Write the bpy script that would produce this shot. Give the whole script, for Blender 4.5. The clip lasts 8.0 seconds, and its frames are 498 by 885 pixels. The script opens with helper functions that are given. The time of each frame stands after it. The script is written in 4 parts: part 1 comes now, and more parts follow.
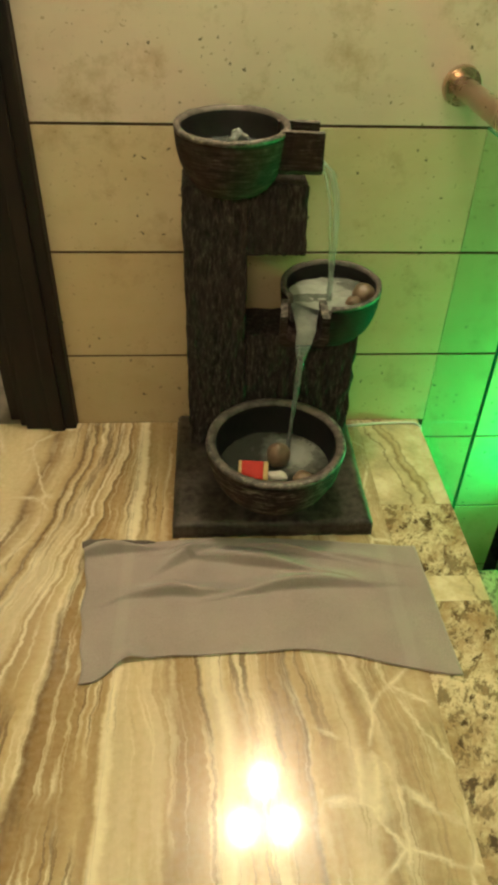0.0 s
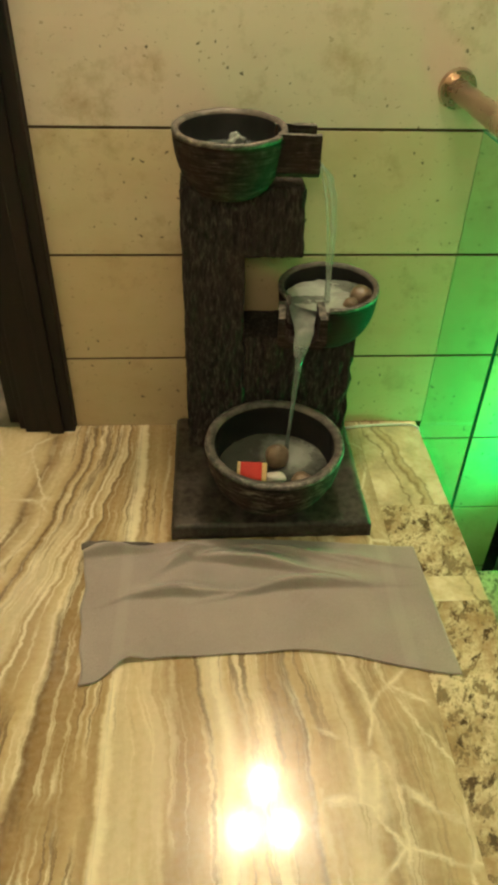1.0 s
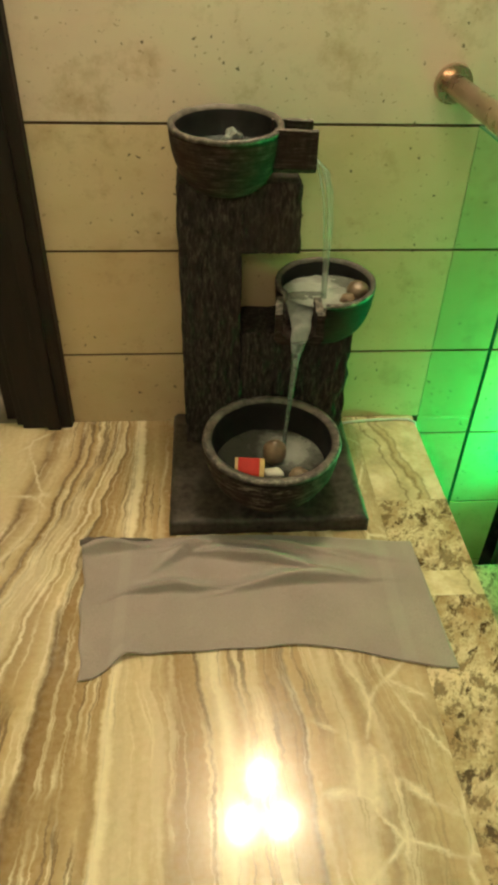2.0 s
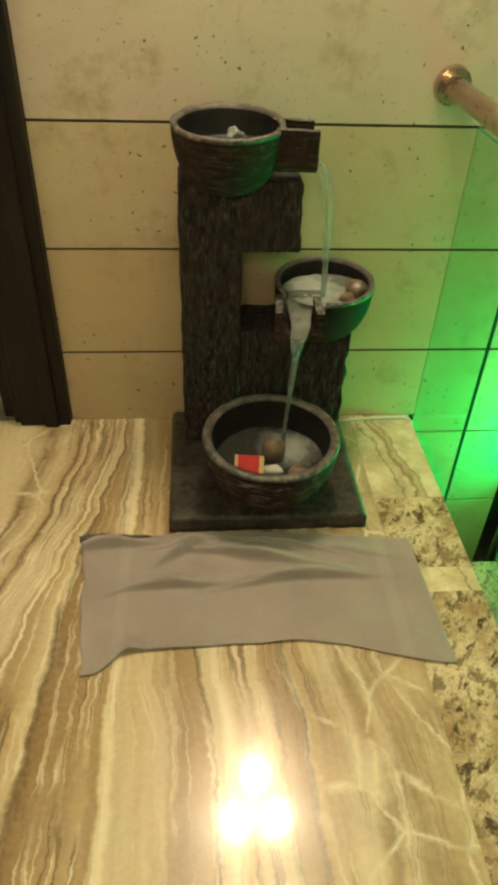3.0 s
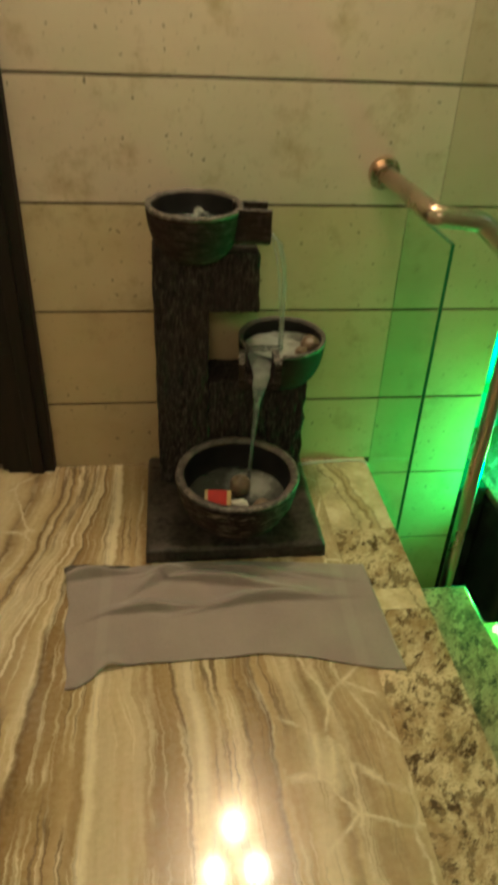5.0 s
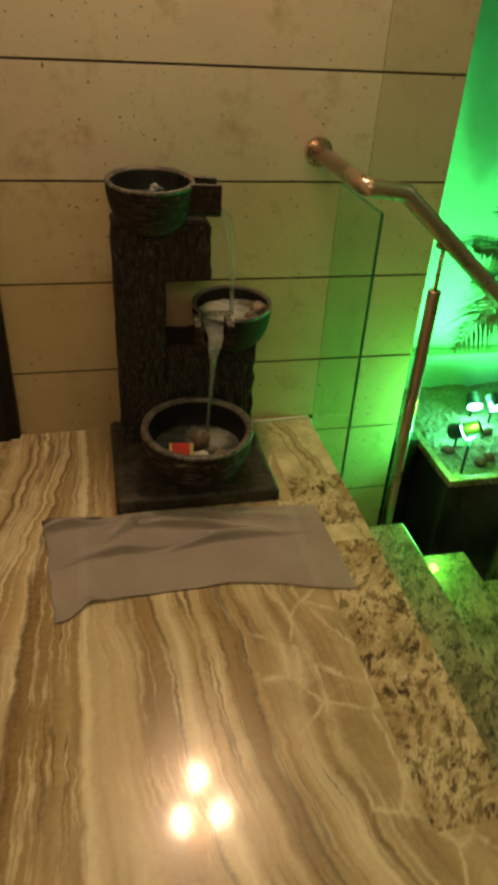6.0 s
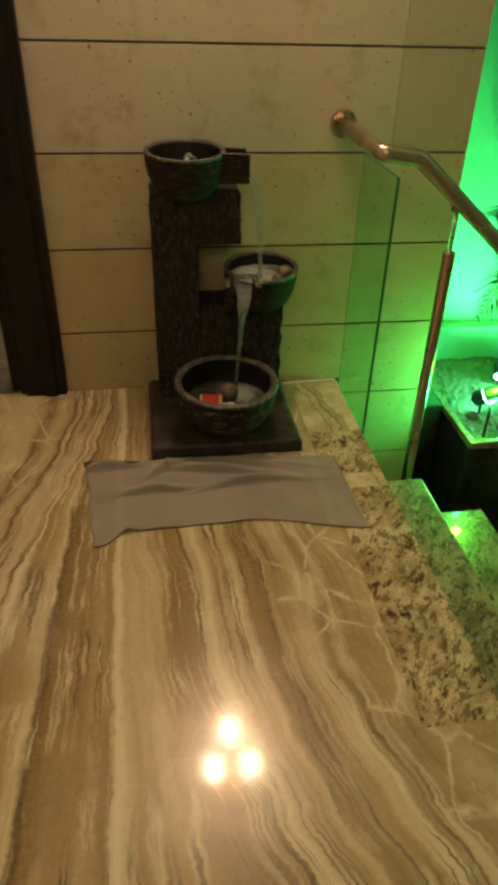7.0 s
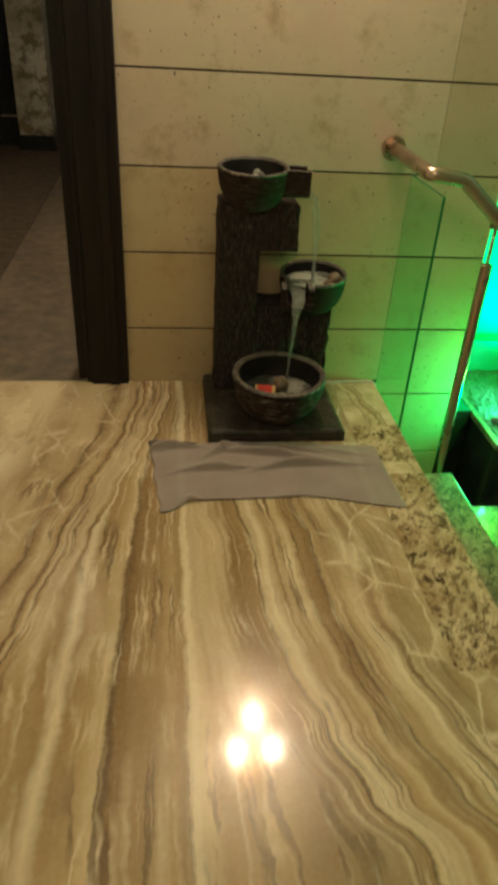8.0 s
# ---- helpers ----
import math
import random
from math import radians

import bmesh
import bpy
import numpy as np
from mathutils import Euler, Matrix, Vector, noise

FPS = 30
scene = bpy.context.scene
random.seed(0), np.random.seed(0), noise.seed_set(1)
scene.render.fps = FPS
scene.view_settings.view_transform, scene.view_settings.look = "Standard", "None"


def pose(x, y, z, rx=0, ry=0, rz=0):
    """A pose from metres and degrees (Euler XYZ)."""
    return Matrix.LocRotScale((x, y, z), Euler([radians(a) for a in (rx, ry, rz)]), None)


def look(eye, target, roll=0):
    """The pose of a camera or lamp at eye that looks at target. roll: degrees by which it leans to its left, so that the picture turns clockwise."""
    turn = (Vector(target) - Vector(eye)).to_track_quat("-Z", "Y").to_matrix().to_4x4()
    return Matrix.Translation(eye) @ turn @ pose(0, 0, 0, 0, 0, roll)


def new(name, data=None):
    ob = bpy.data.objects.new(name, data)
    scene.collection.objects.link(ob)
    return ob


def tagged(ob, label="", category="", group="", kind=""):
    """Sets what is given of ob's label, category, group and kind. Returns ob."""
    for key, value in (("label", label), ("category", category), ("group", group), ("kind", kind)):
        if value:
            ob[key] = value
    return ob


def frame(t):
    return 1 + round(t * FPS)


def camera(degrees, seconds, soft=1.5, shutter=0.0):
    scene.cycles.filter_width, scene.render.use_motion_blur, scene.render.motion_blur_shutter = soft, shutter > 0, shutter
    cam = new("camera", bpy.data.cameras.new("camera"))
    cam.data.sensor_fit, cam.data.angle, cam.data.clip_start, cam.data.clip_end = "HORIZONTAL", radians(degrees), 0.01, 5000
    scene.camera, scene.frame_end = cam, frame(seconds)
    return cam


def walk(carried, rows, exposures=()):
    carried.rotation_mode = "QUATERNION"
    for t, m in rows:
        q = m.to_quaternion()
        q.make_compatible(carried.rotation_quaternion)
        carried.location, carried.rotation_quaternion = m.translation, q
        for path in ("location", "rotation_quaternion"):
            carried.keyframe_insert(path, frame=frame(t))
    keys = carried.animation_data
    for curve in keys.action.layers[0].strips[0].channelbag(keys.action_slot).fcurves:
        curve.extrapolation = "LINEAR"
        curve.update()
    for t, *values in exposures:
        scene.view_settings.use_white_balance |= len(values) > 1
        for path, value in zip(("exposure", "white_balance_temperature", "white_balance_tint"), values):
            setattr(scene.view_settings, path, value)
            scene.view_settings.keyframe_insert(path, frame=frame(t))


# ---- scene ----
cam = camera(39.8, 8.0, soft=4.0, shutter=0.5)
PATH = [
    (0, (-0.145, -1.688, 1.259), (-0.042, -0.125, 0.016), 1.6),
    (0.5, (-0.147, -1.7, 1.26), (-0.04, -0.126, 0.031), 1.9),
    (1, (-0.146, -1.698, 1.255), (-0.038, -0.126, 0.024), 1.5),
    (1.5, (-0.143, -1.695, 1.26), (-0.032, -0.133, 0.015), 1.4),
    (3, (-0.172, -1.709, 1.262), (-0.026, -0.15, 0.018), 2.3),
    (3.5, (-0.181, -1.712, 1.261), (-0.016, -0.15, 0.023), 2.6),
    (4, (-0.199, -1.733, 1.247), (0.011, -0.182, 0.001), 2.8),
    (4.5, (-0.21, -1.788, 1.289), (0.025, -0.218, 0.073), 4.4),
    (5, (-0.163, -1.916, 1.321), (0.052, -0.249, 0.236), 2.4),
    (5.2, (-0.165, -1.966, 1.339), (0.137, -0.273, 0.318), 4.7),
    (6.3, (-0.285, -2.184, 1.337), (0.131, -0.589, 0.205), 3.3),
    (6.5, (-0.262, -2.236, 1.319), (0.122, -0.638, 0.179), 2.6),
    (7, (-0.232, -2.339, 1.323), (0.034, -0.706, 0.199), 1.8),
    (7.5, (-0.325, -2.432, 1.36), (-0.112, -0.728, 0.336), 3.3),
    (8, (-0.395, -2.58, 1.348), (-0.162, -0.91, 0.272), 3.5),
]
walk(cam, [(t, look(eye, target, roll)) for t, eye, target, roll in PATH],
     [(0.0, 0.68, 6050, 1), (3.5, 0.68, 6050, 1), (4.0, 0.68, 6050, 1), (4.5, -0.08, 6350, 7), (5.2, 0.06, 6300, 7),
      (6.3, -0.40, 7700, 22), (7.0, -0.38, 7100, 17), (7.5, -0.38, 6700, 15), (8.0, -0.04, 6350, 10)])

# ---- world and lamps ----
world = bpy.data.worlds.new("night_lobby")
scene.world = world
world.use_nodes = True
world.node_tree.nodes["Background"].inputs["Color"].default_value = (1.0, 0.85, 0.65, 1)
world.node_tree.nodes["Background"].inputs["Strength"].default_value = 0.0


def lamp(name, kind, place, power, colour, size=0.1, aim=None, spot=None):
    data = bpy.data.lights.new(name, kind)
    data.energy, data.color = power, colour
    if kind == "AREA":
        data.shape, data.size = "DISK", size
    else:
        data.shadow_soft_size = size
    if spot:
        data.spot_size, data.spot_blend = radians(spot), 0.6
    ob = new(name, data)
    ob.matrix_world = look(place, aim) if aim else Matrix.Translation(place)
    return ob


WARM = (1.0, 0.755, 0.51)
GLARE = (1.10, -0.15, -0.02)      # the head of the garden lamp beside the wall
BULBS = [(0.085, -0.036, 2.28), (-0.030, -0.250, 2.28), (0.172, -0.250, 2.28)]
for place in BULBS:
    lamp("bulb_light", "POINT", (place[0], place[1], place[2] - 0.06), 10, WARM, 0.03)
# unseen soft fill added from the front, no fixture belongs to it
lamp("lobby_fill", "AREA", (-0.5, -3.1, 2.44), 19, WARM, 0.9, (-0.3, -1.2, 0.0))
# garden spotlights in the planter
lamp("garden_light", "SPOT", (1.10, -0.18, -0.08), 24.0, (0.0, 1.0, 0.24), 0.03, (0.55, -0.08, 0.22), 155)
lamp("garden_light", "POINT", (GLARE[0] - 0.03, GLARE[1] - 0.03, GLARE[2] + 0.05), 10.0, (0.10, 1.0, 0.05), 0.02)
lamp("garden_light", "SPOT", (1.21, 0.05, -0.02), 56.0, (0.0, 1.0, 0.32), 0.02, (1.75, 0.62, 0.9), 140)
lamp("garden_light", "POINT", (1.35, 0.19, -0.125), 4.5, (0.20, 1.0, 0.72), 0.02)
lamp("stairwell_light", "AREA", (2.3, -0.9, 2.45), 2.5, (0.95, 0.97, 1.0), 1.3, (1.2, -0.6, 0.0))
# unseen fill added behind the wall to brighten the hall floor
lamp("hall_fill", "POINT", (-0.62, 1.3, 2.3), 37, (1.0, 0.86, 0.62), 0.12)
lamp("garden_light", "SPOT", (1.34, 0.22, -0.12), 58.0, (0.0, 1.0, 0.26), 0.02, (1.6, 0.6, 0.9), 150)

# ---- materials ----


class Mat:
    """A node material with short calls."""

    def __init__(self, name, roughness=0.5, metallic=0.0, colour=None):
        self.m = bpy.data.materials.new(name)
        self.m.use_nodes = True
        self.t = self.m.node_tree
        self.b = self.t.nodes["Principled BSDF"]
        self.b.inputs["Roughness"].default_value = roughness
        self.b.inputs["Metallic"].default_value = metallic
        if colour:
            self.b.inputs["Base Color"].default_value = (*colour, 1)

    def node(self, kind, **inputs):
        n = self.t.nodes.new(kind)
        for key, value in inputs.items():
            self.set(n, key.replace("_", " "), value)
        return n

    def set(self, n, key, value):
        sock = n.inputs[int(key)] if key.isdigit() else n.inputs[key]
        if isinstance(value, bpy.types.NodeSocket):
            self.t.links.new(value, sock)
        else:
            sock.default_value = value

    def place(self):
        return self.node("ShaderNodeNewGeometry").outputs["Position"]

    def local(self):
        return self.node("ShaderNodeTexCoord").outputs["Object"]

    def scaled(self, vector, scale, shift=(0, 0, 0)):
        n = self.node("ShaderNodeMapping", Vector=vector, Scale=scale, Location=shift)
        return n.outputs["Vector"]

    def noise(self, vector, scale, detail=4.0, rough=0.55, distortion=0.0):
        n = self.node("ShaderNodeTexNoise", Vector=vector, Scale=scale, Detail=detail, Roughness=rough, Distortion=distortion)
        return n.outputs["Fac"]

    def math(self, op, a, b=0.0, c=None):
        n = self.t.nodes.new("ShaderNodeMath")
        n.operation = op
        self.set(n, "0", a), self.set(n, "1", b)
        if c is not None:
            self.set(n, "2", c)
        return n.outputs[0]

    def ramp(self, fac, stops, ease=False):
        n = self.node("ShaderNodeValToRGB", Fac=fac)
        r = n.color_ramp
        if ease:
            r.interpolation = "EASE"
        while len(r.elements) < len(stops):
            r.elements.new(0.5)
        for e, (at, c) in zip(r.elements, stops):
            e.position = at
            e.color = (*c, 1) if isinstance(c, tuple) else (c, c, c, 1)
        return n.outputs["Color"]

    def mix(self, fac, a, b, blend="MIX"):
        n = self.t.nodes.new("ShaderNodeMix")
        n.data_type, n.blend_type = "RGBA", blend
        self.set(n, "0", fac)
        for i, v in ((6, a), (7, b)):
            self.set(n, str(i), (*v, 1) if isinstance(v, tuple) else v)
        return n.outputs[2]

    def split(self, vector):
        n = self.node("ShaderNodeSeparateXYZ", Vector=vector)
        return n.outputs[0], n.outputs[1], n.outputs[2]

    def join(self, x, y, z):
        n = self.t.nodes.new("ShaderNodeCombineXYZ")
        self.set(n, "0", x), self.set(n, "1", y), self.set(n, "2", z)
        return n.outputs[0]

    def random(self):
        return self.node("ShaderNodeObjectInfo").outputs["Random"]

    def colour(self, c):
        self.set(self.b, "Base Color", c)

    def rough(self, r):
        self.set(self.b, "Roughness", r)

    def bump(self, height, strength=0.3, distance=0.01):
        n = self.node("ShaderNodeBump", Height=height, Strength=strength, Distance=distance)
        self.set(self.b, "Normal", n.outputs["Normal"])


DARK, BROWN, TAN, HONEY, CREAM, PALE = (0.11, 0.055, 0.018), (0.275, 0.165, 0.064), (0.385, 0.255, 0.115), (0.50, 0.355, 0.18), (0.68, 0.54, 0.325), (0.86, 0.75, 0.54)
# bands of stone away from the straight pale vein: towards the stairs in metres, towards the door on a log scale
EAST_BANDS = [(0.0, PALE), (0.011, CREAM), (0.018, TAN), (0.050, HONEY), (0.070, TAN), (0.11, BROWN), (0.160, TAN), (0.166, DARK), (0.176, CREAM), (0.20, PALE), (0.222, HONEY), (0.236, TAN),
              (0.262, HONEY), (0.285, CREAM), (0.300, TAN), (0.338, BROWN), (0.350, DARK), (0.357, HONEY), (0.385, TAN), (0.405, CREAM), (0.440, PALE), (0.455, TAN), (0.470, DARK), (0.478, CREAM),
              (0.500, PALE), (0.515, BROWN), (0.56, HONEY), (0.60, CREAM), (0.65, TAN)]
WEST_BANDS = [(0.0, PALE), (0.012, CREAM), (0.020, TAN), (0.045, HONEY), (0.060, TAN), (0.086, TAN), (0.103, BROWN), (0.108, DARK), (0.114, CREAM), (0.126, HONEY), (0.140, TAN), (0.147, PALE), (0.154, TAN),
              (0.172, HONEY), (0.184, BROWN), (0.190, HONEY), (0.202, TAN), (0.206, DARK), (0.210, CREAM), (0.217, TAN), (0.221, DARK), (0.226, HONEY), (0.242, CREAM), (0.256, BROWN), (0.260, DARK),
              (0.265, HONEY), (0.285, CREAM), (0.30, TAN), (0.33, PALE), (0.37, HONEY)]
EAST_SWING = [(0.85, 0.0), (1.04, 0.03), (1.30, 0.04), (1.50, 0.08), (1.68, 0.13), (1.83, 0.19), (1.95, 0.27), (2.6, 0.45)]
WEST_SWING = [(0.15, 0.0), (0.38, 0.04), (0.57, 0.09), (0.75, 0.14), (1.0, 0.20), (1.3, 0.27), (1.5, 0.33), (1.85, 0.45), (2.6, 0.6)]


def marble_material(name):
    """Onyx marble: bands of brown, honey and cream that swing apart along the landing on both sides of one straight pale vein."""
    k = Mat(name, 0.3)
    p = k.place()
    x, y, z = k.split(p)
    along = k.math("MULTIPLY", y, -1.0)
    slow = k.math("MULTIPLY", k.math("SUBTRACT", k.noise(k.scaled(p, (1, 0.7, 1)), 4.0, 1.0), 0.5), 0.035)
    jag = k.math("MULTIPLY", k.math("SUBTRACT", k.noise(k.scaled(p, (0.7, 1.0, 1)), 18.0, 7.0, 0.70), 0.5), 0.034)
    jog = k.math("MULTIPLY", k.math("SUBTRACT", k.random(), 0.5), 0.006)
    xx = k.math("ADD", k.math("ADD", x, jog), k.math("ADD", slow, jag))

    def swing(stops):
        f = k.ramp(k.math("DIVIDE", along, 2.6), [(a / 2.6, b) for a, b in stops], True)
        return k.split(f)[0]

    def pulled(d, much, grow, least):
        """How far a band lay from the pale vein before the stone swung it outwards."""
        share = k.math("MINIMUM", k.math("DIVIDE", d, k.math("MULTIPLY_ADD", much, grow, least)), 1.0)
        return k.math("MAXIMUM", k.math("SUBTRACT", d, k.math("MULTIPLY", much, share)), 0.0)

    e = k.math("MAXIMUM", k.math("ADD", xx, 0.352), 0.0)
    d = k.math("MAXIMUM", k.math("SUBTRACT", -0.352, xx), 0.0)
    east = pulled(e, swing(EAST_SWING), 1.2, 0.05)
    west = k.math("MULTIPLY", k.math("LOGARITHM", k.math("MULTIPLY_ADD", pulled(d, swing(WEST_SWING), 1.2, 0.03), 50.0, 1.0), math.e), 0.1)
    side = k.math("GREATER_THAN", xx, -0.352)
    c = k.mix(side, k.ramp(k.math("DIVIDE", west, 0.37), [(a / 0.37, b) for a, b in WEST_BANDS]),
              k.ramp(k.math("DIVIDE", east, 0.65), [(a / 0.65, b) for a, b in EAST_BANDS]))
    u = k.math("SUBTRACT", east, west)
    lane = k.join(u, k.math("MULTIPLY", y, 0.045), 3.0)
    # soft wide clouds within the bands, then fine parallel threads
    wide = k.noise(lane, 15.0, 3.0, 0.55)
    c = k.mix(k.ramp(wide, [(0.34, 0.5), (0.45, 0.0)]), c, BROWN)
    c = k.mix(k.ramp(wide, [(0.53, 0.0), (0.62, 0.75)]), c, k.mix(k.noise(lane, 55.0, 3.0), HONEY, PALE))
    fine = k.noise(k.join(u, k.math("MULTIPLY", y, 0.03), 8.0), 46.0, 3.0, 0.55)
    thread = k.ramp(k.math("ABSOLUTE", k.math("SUBTRACT", fine, 0.53)), [(0.0, 1.0), (0.045, 0.0)])
    c = k.mix(k.math("MULTIPLY", thread, k.ramp(k.noise(p, 5.0, 3.0), [(0.43, 0.05), (0.60, 0.8)])), c, PALE)
    line = k.noise(k.join(u, k.math("MULTIPLY", y, 0.03), 14.0), 30.0, 4.0, 0.55)
    thin = k.ramp(k.math("ABSOLUTE", k.math("SUBTRACT", line, 0.47)), [(0.0, 1.0), (0.012, 0.9), (0.026, 0.0)])
    where = k.ramp(k.noise(k.scaled(p, (1, 0.6, 1), (5, 1, 0)), 4.5, 2.0), [(0.47, 0.0), (0.57, 0.75)])
    c = k.mix(k.math("MULTIPLY", thin, where), c, DARK)
    straight = k.ramp(k.math("ABSOLUTE", k.math("ADD", xx, 0.350)), [(0.004, 0.9), (0.016, 0.0)])
    c = k.mix(straight, c, PALE)
    # broken cells of brown stone parted by pale seams, beside the border and far towards the door
    v = k.t.nodes.new("ShaderNodeTexVoronoi")
    v.feature = "DISTANCE_TO_EDGE"
    k.set(v, "Vector", k.scaled(k.join(k.math("ADD", xx, k.math("MULTIPLY", slow, 1.0)), k.math("MULTIPLY_ADD", jag, 2.0, k.math("MULTIPLY_ADD", x, 0.35, y)), z), (8.5, 5.5, 1.0), (0.35, 0.2, 0)))
    k.set(v, "Scale", 1.0)
    seam = k.ramp(v.outputs["Distance"], [(0.0, 1.0), (0.015, 0.6), (0.05, 0.0)])
    turned = k.math("MULTIPLY", k.math("MAXIMUM", k.math("SUBTRACT", along, 1.15), 0.0), 0.42)
    near = k.ramp(k.math("ADD", k.math("SUBTRACT", x, turned), slow), [(0.03, 0.0), (0.075, 1.0)])
    door = k.math("MULTIPLY", k.ramp(k.math("ADD", west, k.math("MULTIPLY", jag, 2.0)), [(0.262, 0.0), (0.285, 0.8)]), k.ramp(along, [(0.30, 1.0), (0.55, 0.0)]))
    c = k.mix(door, c, CREAM)
    far = k.math("MULTIPLY", k.ramp(k.math("ADD", west, k.math("MULTIPLY", jag, 1.5)), [(0.225, 0.0), (0.245, 1.0)]), k.ramp(k.noise(k.scaled(p, (1, 0.5, 1), (3, 3, 0)), 6.0, 3.0), [(0.46, 0.0), (0.58, 0.9)]))
    patch = k.math("MAXIMUM", near, far)
    grey = k.ramp(k.noise(p, 9.0, 4.0, 0.6), [(0.35, (0.34, 0.235, 0.118)), (0.62, (0.56, 0.42, 0.245))])
    c = k.mix(k.math("MULTIPLY", patch, 0.58), c, grey)
    c = k.mix(k.math("MULTIPLY", k.math("MULTIPLY", seam, patch), k.ramp(k.noise(p, 13.0, 4.0), [(0.38, 0.10), (0.53, 0.95)])), c, PALE)
    speck = k.noise(p, 80.0, 4.0)
    c = k.mix(0.13, c, k.ramp(speck, [(0.3, (0.2, 0.13, 0.07)), (0.7, (0.75, 0.66, 0.5))]))
    k.colour(c)
    k.rough(k.ramp(k.noise(p, 5.0, 4.0), [(0.3, 0.20), (0.7, 0.30)]))
    k.b.inputs["Coat Weight"].default_value = 1.0
    k.set(k.b, "Coat Roughness", k.ramp(k.noise(p, 7.0, 4.0), [(0.3, 0.08), (0.7, 0.12)]))
    k.b.inputs["Specular IOR Level"].default_value = 0.3
    k.bump(k.noise(p, 6.0, 3.0), 0.03, 0.02)
    return k.m


def border_material(name):
    """Pale cream marble crossed by a few ragged dark brown veins."""
    k = Mat(name, 0.22)
    p = k.place()
    x, y, z = k.split(p)
    wob = k.math("MULTIPLY", k.math("SUBTRACT", k.noise(p, 9.0, 6.0, 0.65), 0.5), 0.085)
    u = k.math("ADD", k.math("MULTIPLY_ADD", y, 0.22, x), wob)
    c = k.ramp(k.noise(p, 12.0, 5.0, 0.6), [(0.34, (0.48, 0.38, 0.235)), (0.5, CREAM), (0.66, PALE)])
    for at, half in ((0.345, 0.007), (0.366, 0.0045), (0.312, 0.004)):
        vein = k.ramp(k.math("ABSOLUTE", k.math("SUBTRACT", u, at)), [(half * 0.4, 0.85), (half, 0.0)])
        c = k.mix(vein, c, (0.17, 0.105, 0.05))
    band = k.ramp(k.math("ABSOLUTE", k.math("SUBTRACT", u, 0.355)), [(0.004, 0.55), (0.02, 0.0)])
    c = k.mix(band, c, TAN)
    k.colour(k.mix(0.12, c, k.ramp(k.noise(p, 80.0, 4.0), [(0.3, BROWN), (0.7, PALE)])))
    k.b.inputs["Coat Weight"].default_value = 0.6
    k.b.inputs["Coat Roughness"].default_value = 0.1
    return k.m


def granite_material(name, pale, brown, dark, rough, scale=1.0):
    """Coarse granite: pale and brown clouds, ragged dark clots and fine grains."""
    k = Mat(name, rough)
    p = k.place()
    warp = k.mix(0.06, p, k.node("ShaderNodeTexNoise", Vector=p, Scale=7.0, Detail=3.0).outputs["Color"], "ADD")
    tilted = k.scaled(k.node("ShaderNodeVectorRotate", Vector=warp, Angle=0.6).outputs["Vector"], (1.0, 0.55, 1.0))
    a = k.noise(tilted, 15.0 * scale, 6.0, 0.70)
    b = k.noise(k.scaled(tilted, (1, 1, 1), (4, 2, 1)), 28.0 * scale, 7.0, 0.72)
    g = k.noise(k.scaled(tilted, (1, 1, 1), (9, 5, 1)), 44.0 * scale, 5.0, 0.7)
    middle = tuple(0.5 * (q + w) for q, w in zip(pale, brown))
    c = k.ramp(a, [(0.36, brown), (0.47, middle), (0.56, pale), (0.68, tuple(min(1.0, q * 1.12) for q in pale))])
    c = k.mix(k.ramp(g, [(0.42, 0.85), (0.50, 0.0)]), c, tuple(0.45 * q for q in brown))
    c = k.mix(k.ramp(b, [(0.39, 1.0), (0.45, 0.0)]), c, dark)
    c = k.mix(k.ramp(k.noise(warp, 130.0, 2.0), [(0.36, 0.55), (0.46, 0.0)]), c, brown)
    k.colour(c)
    k.b.inputs["Coat Weight"].default_value = 0.4
    k.bump(b, 0.05, 0.01)
    return k.m


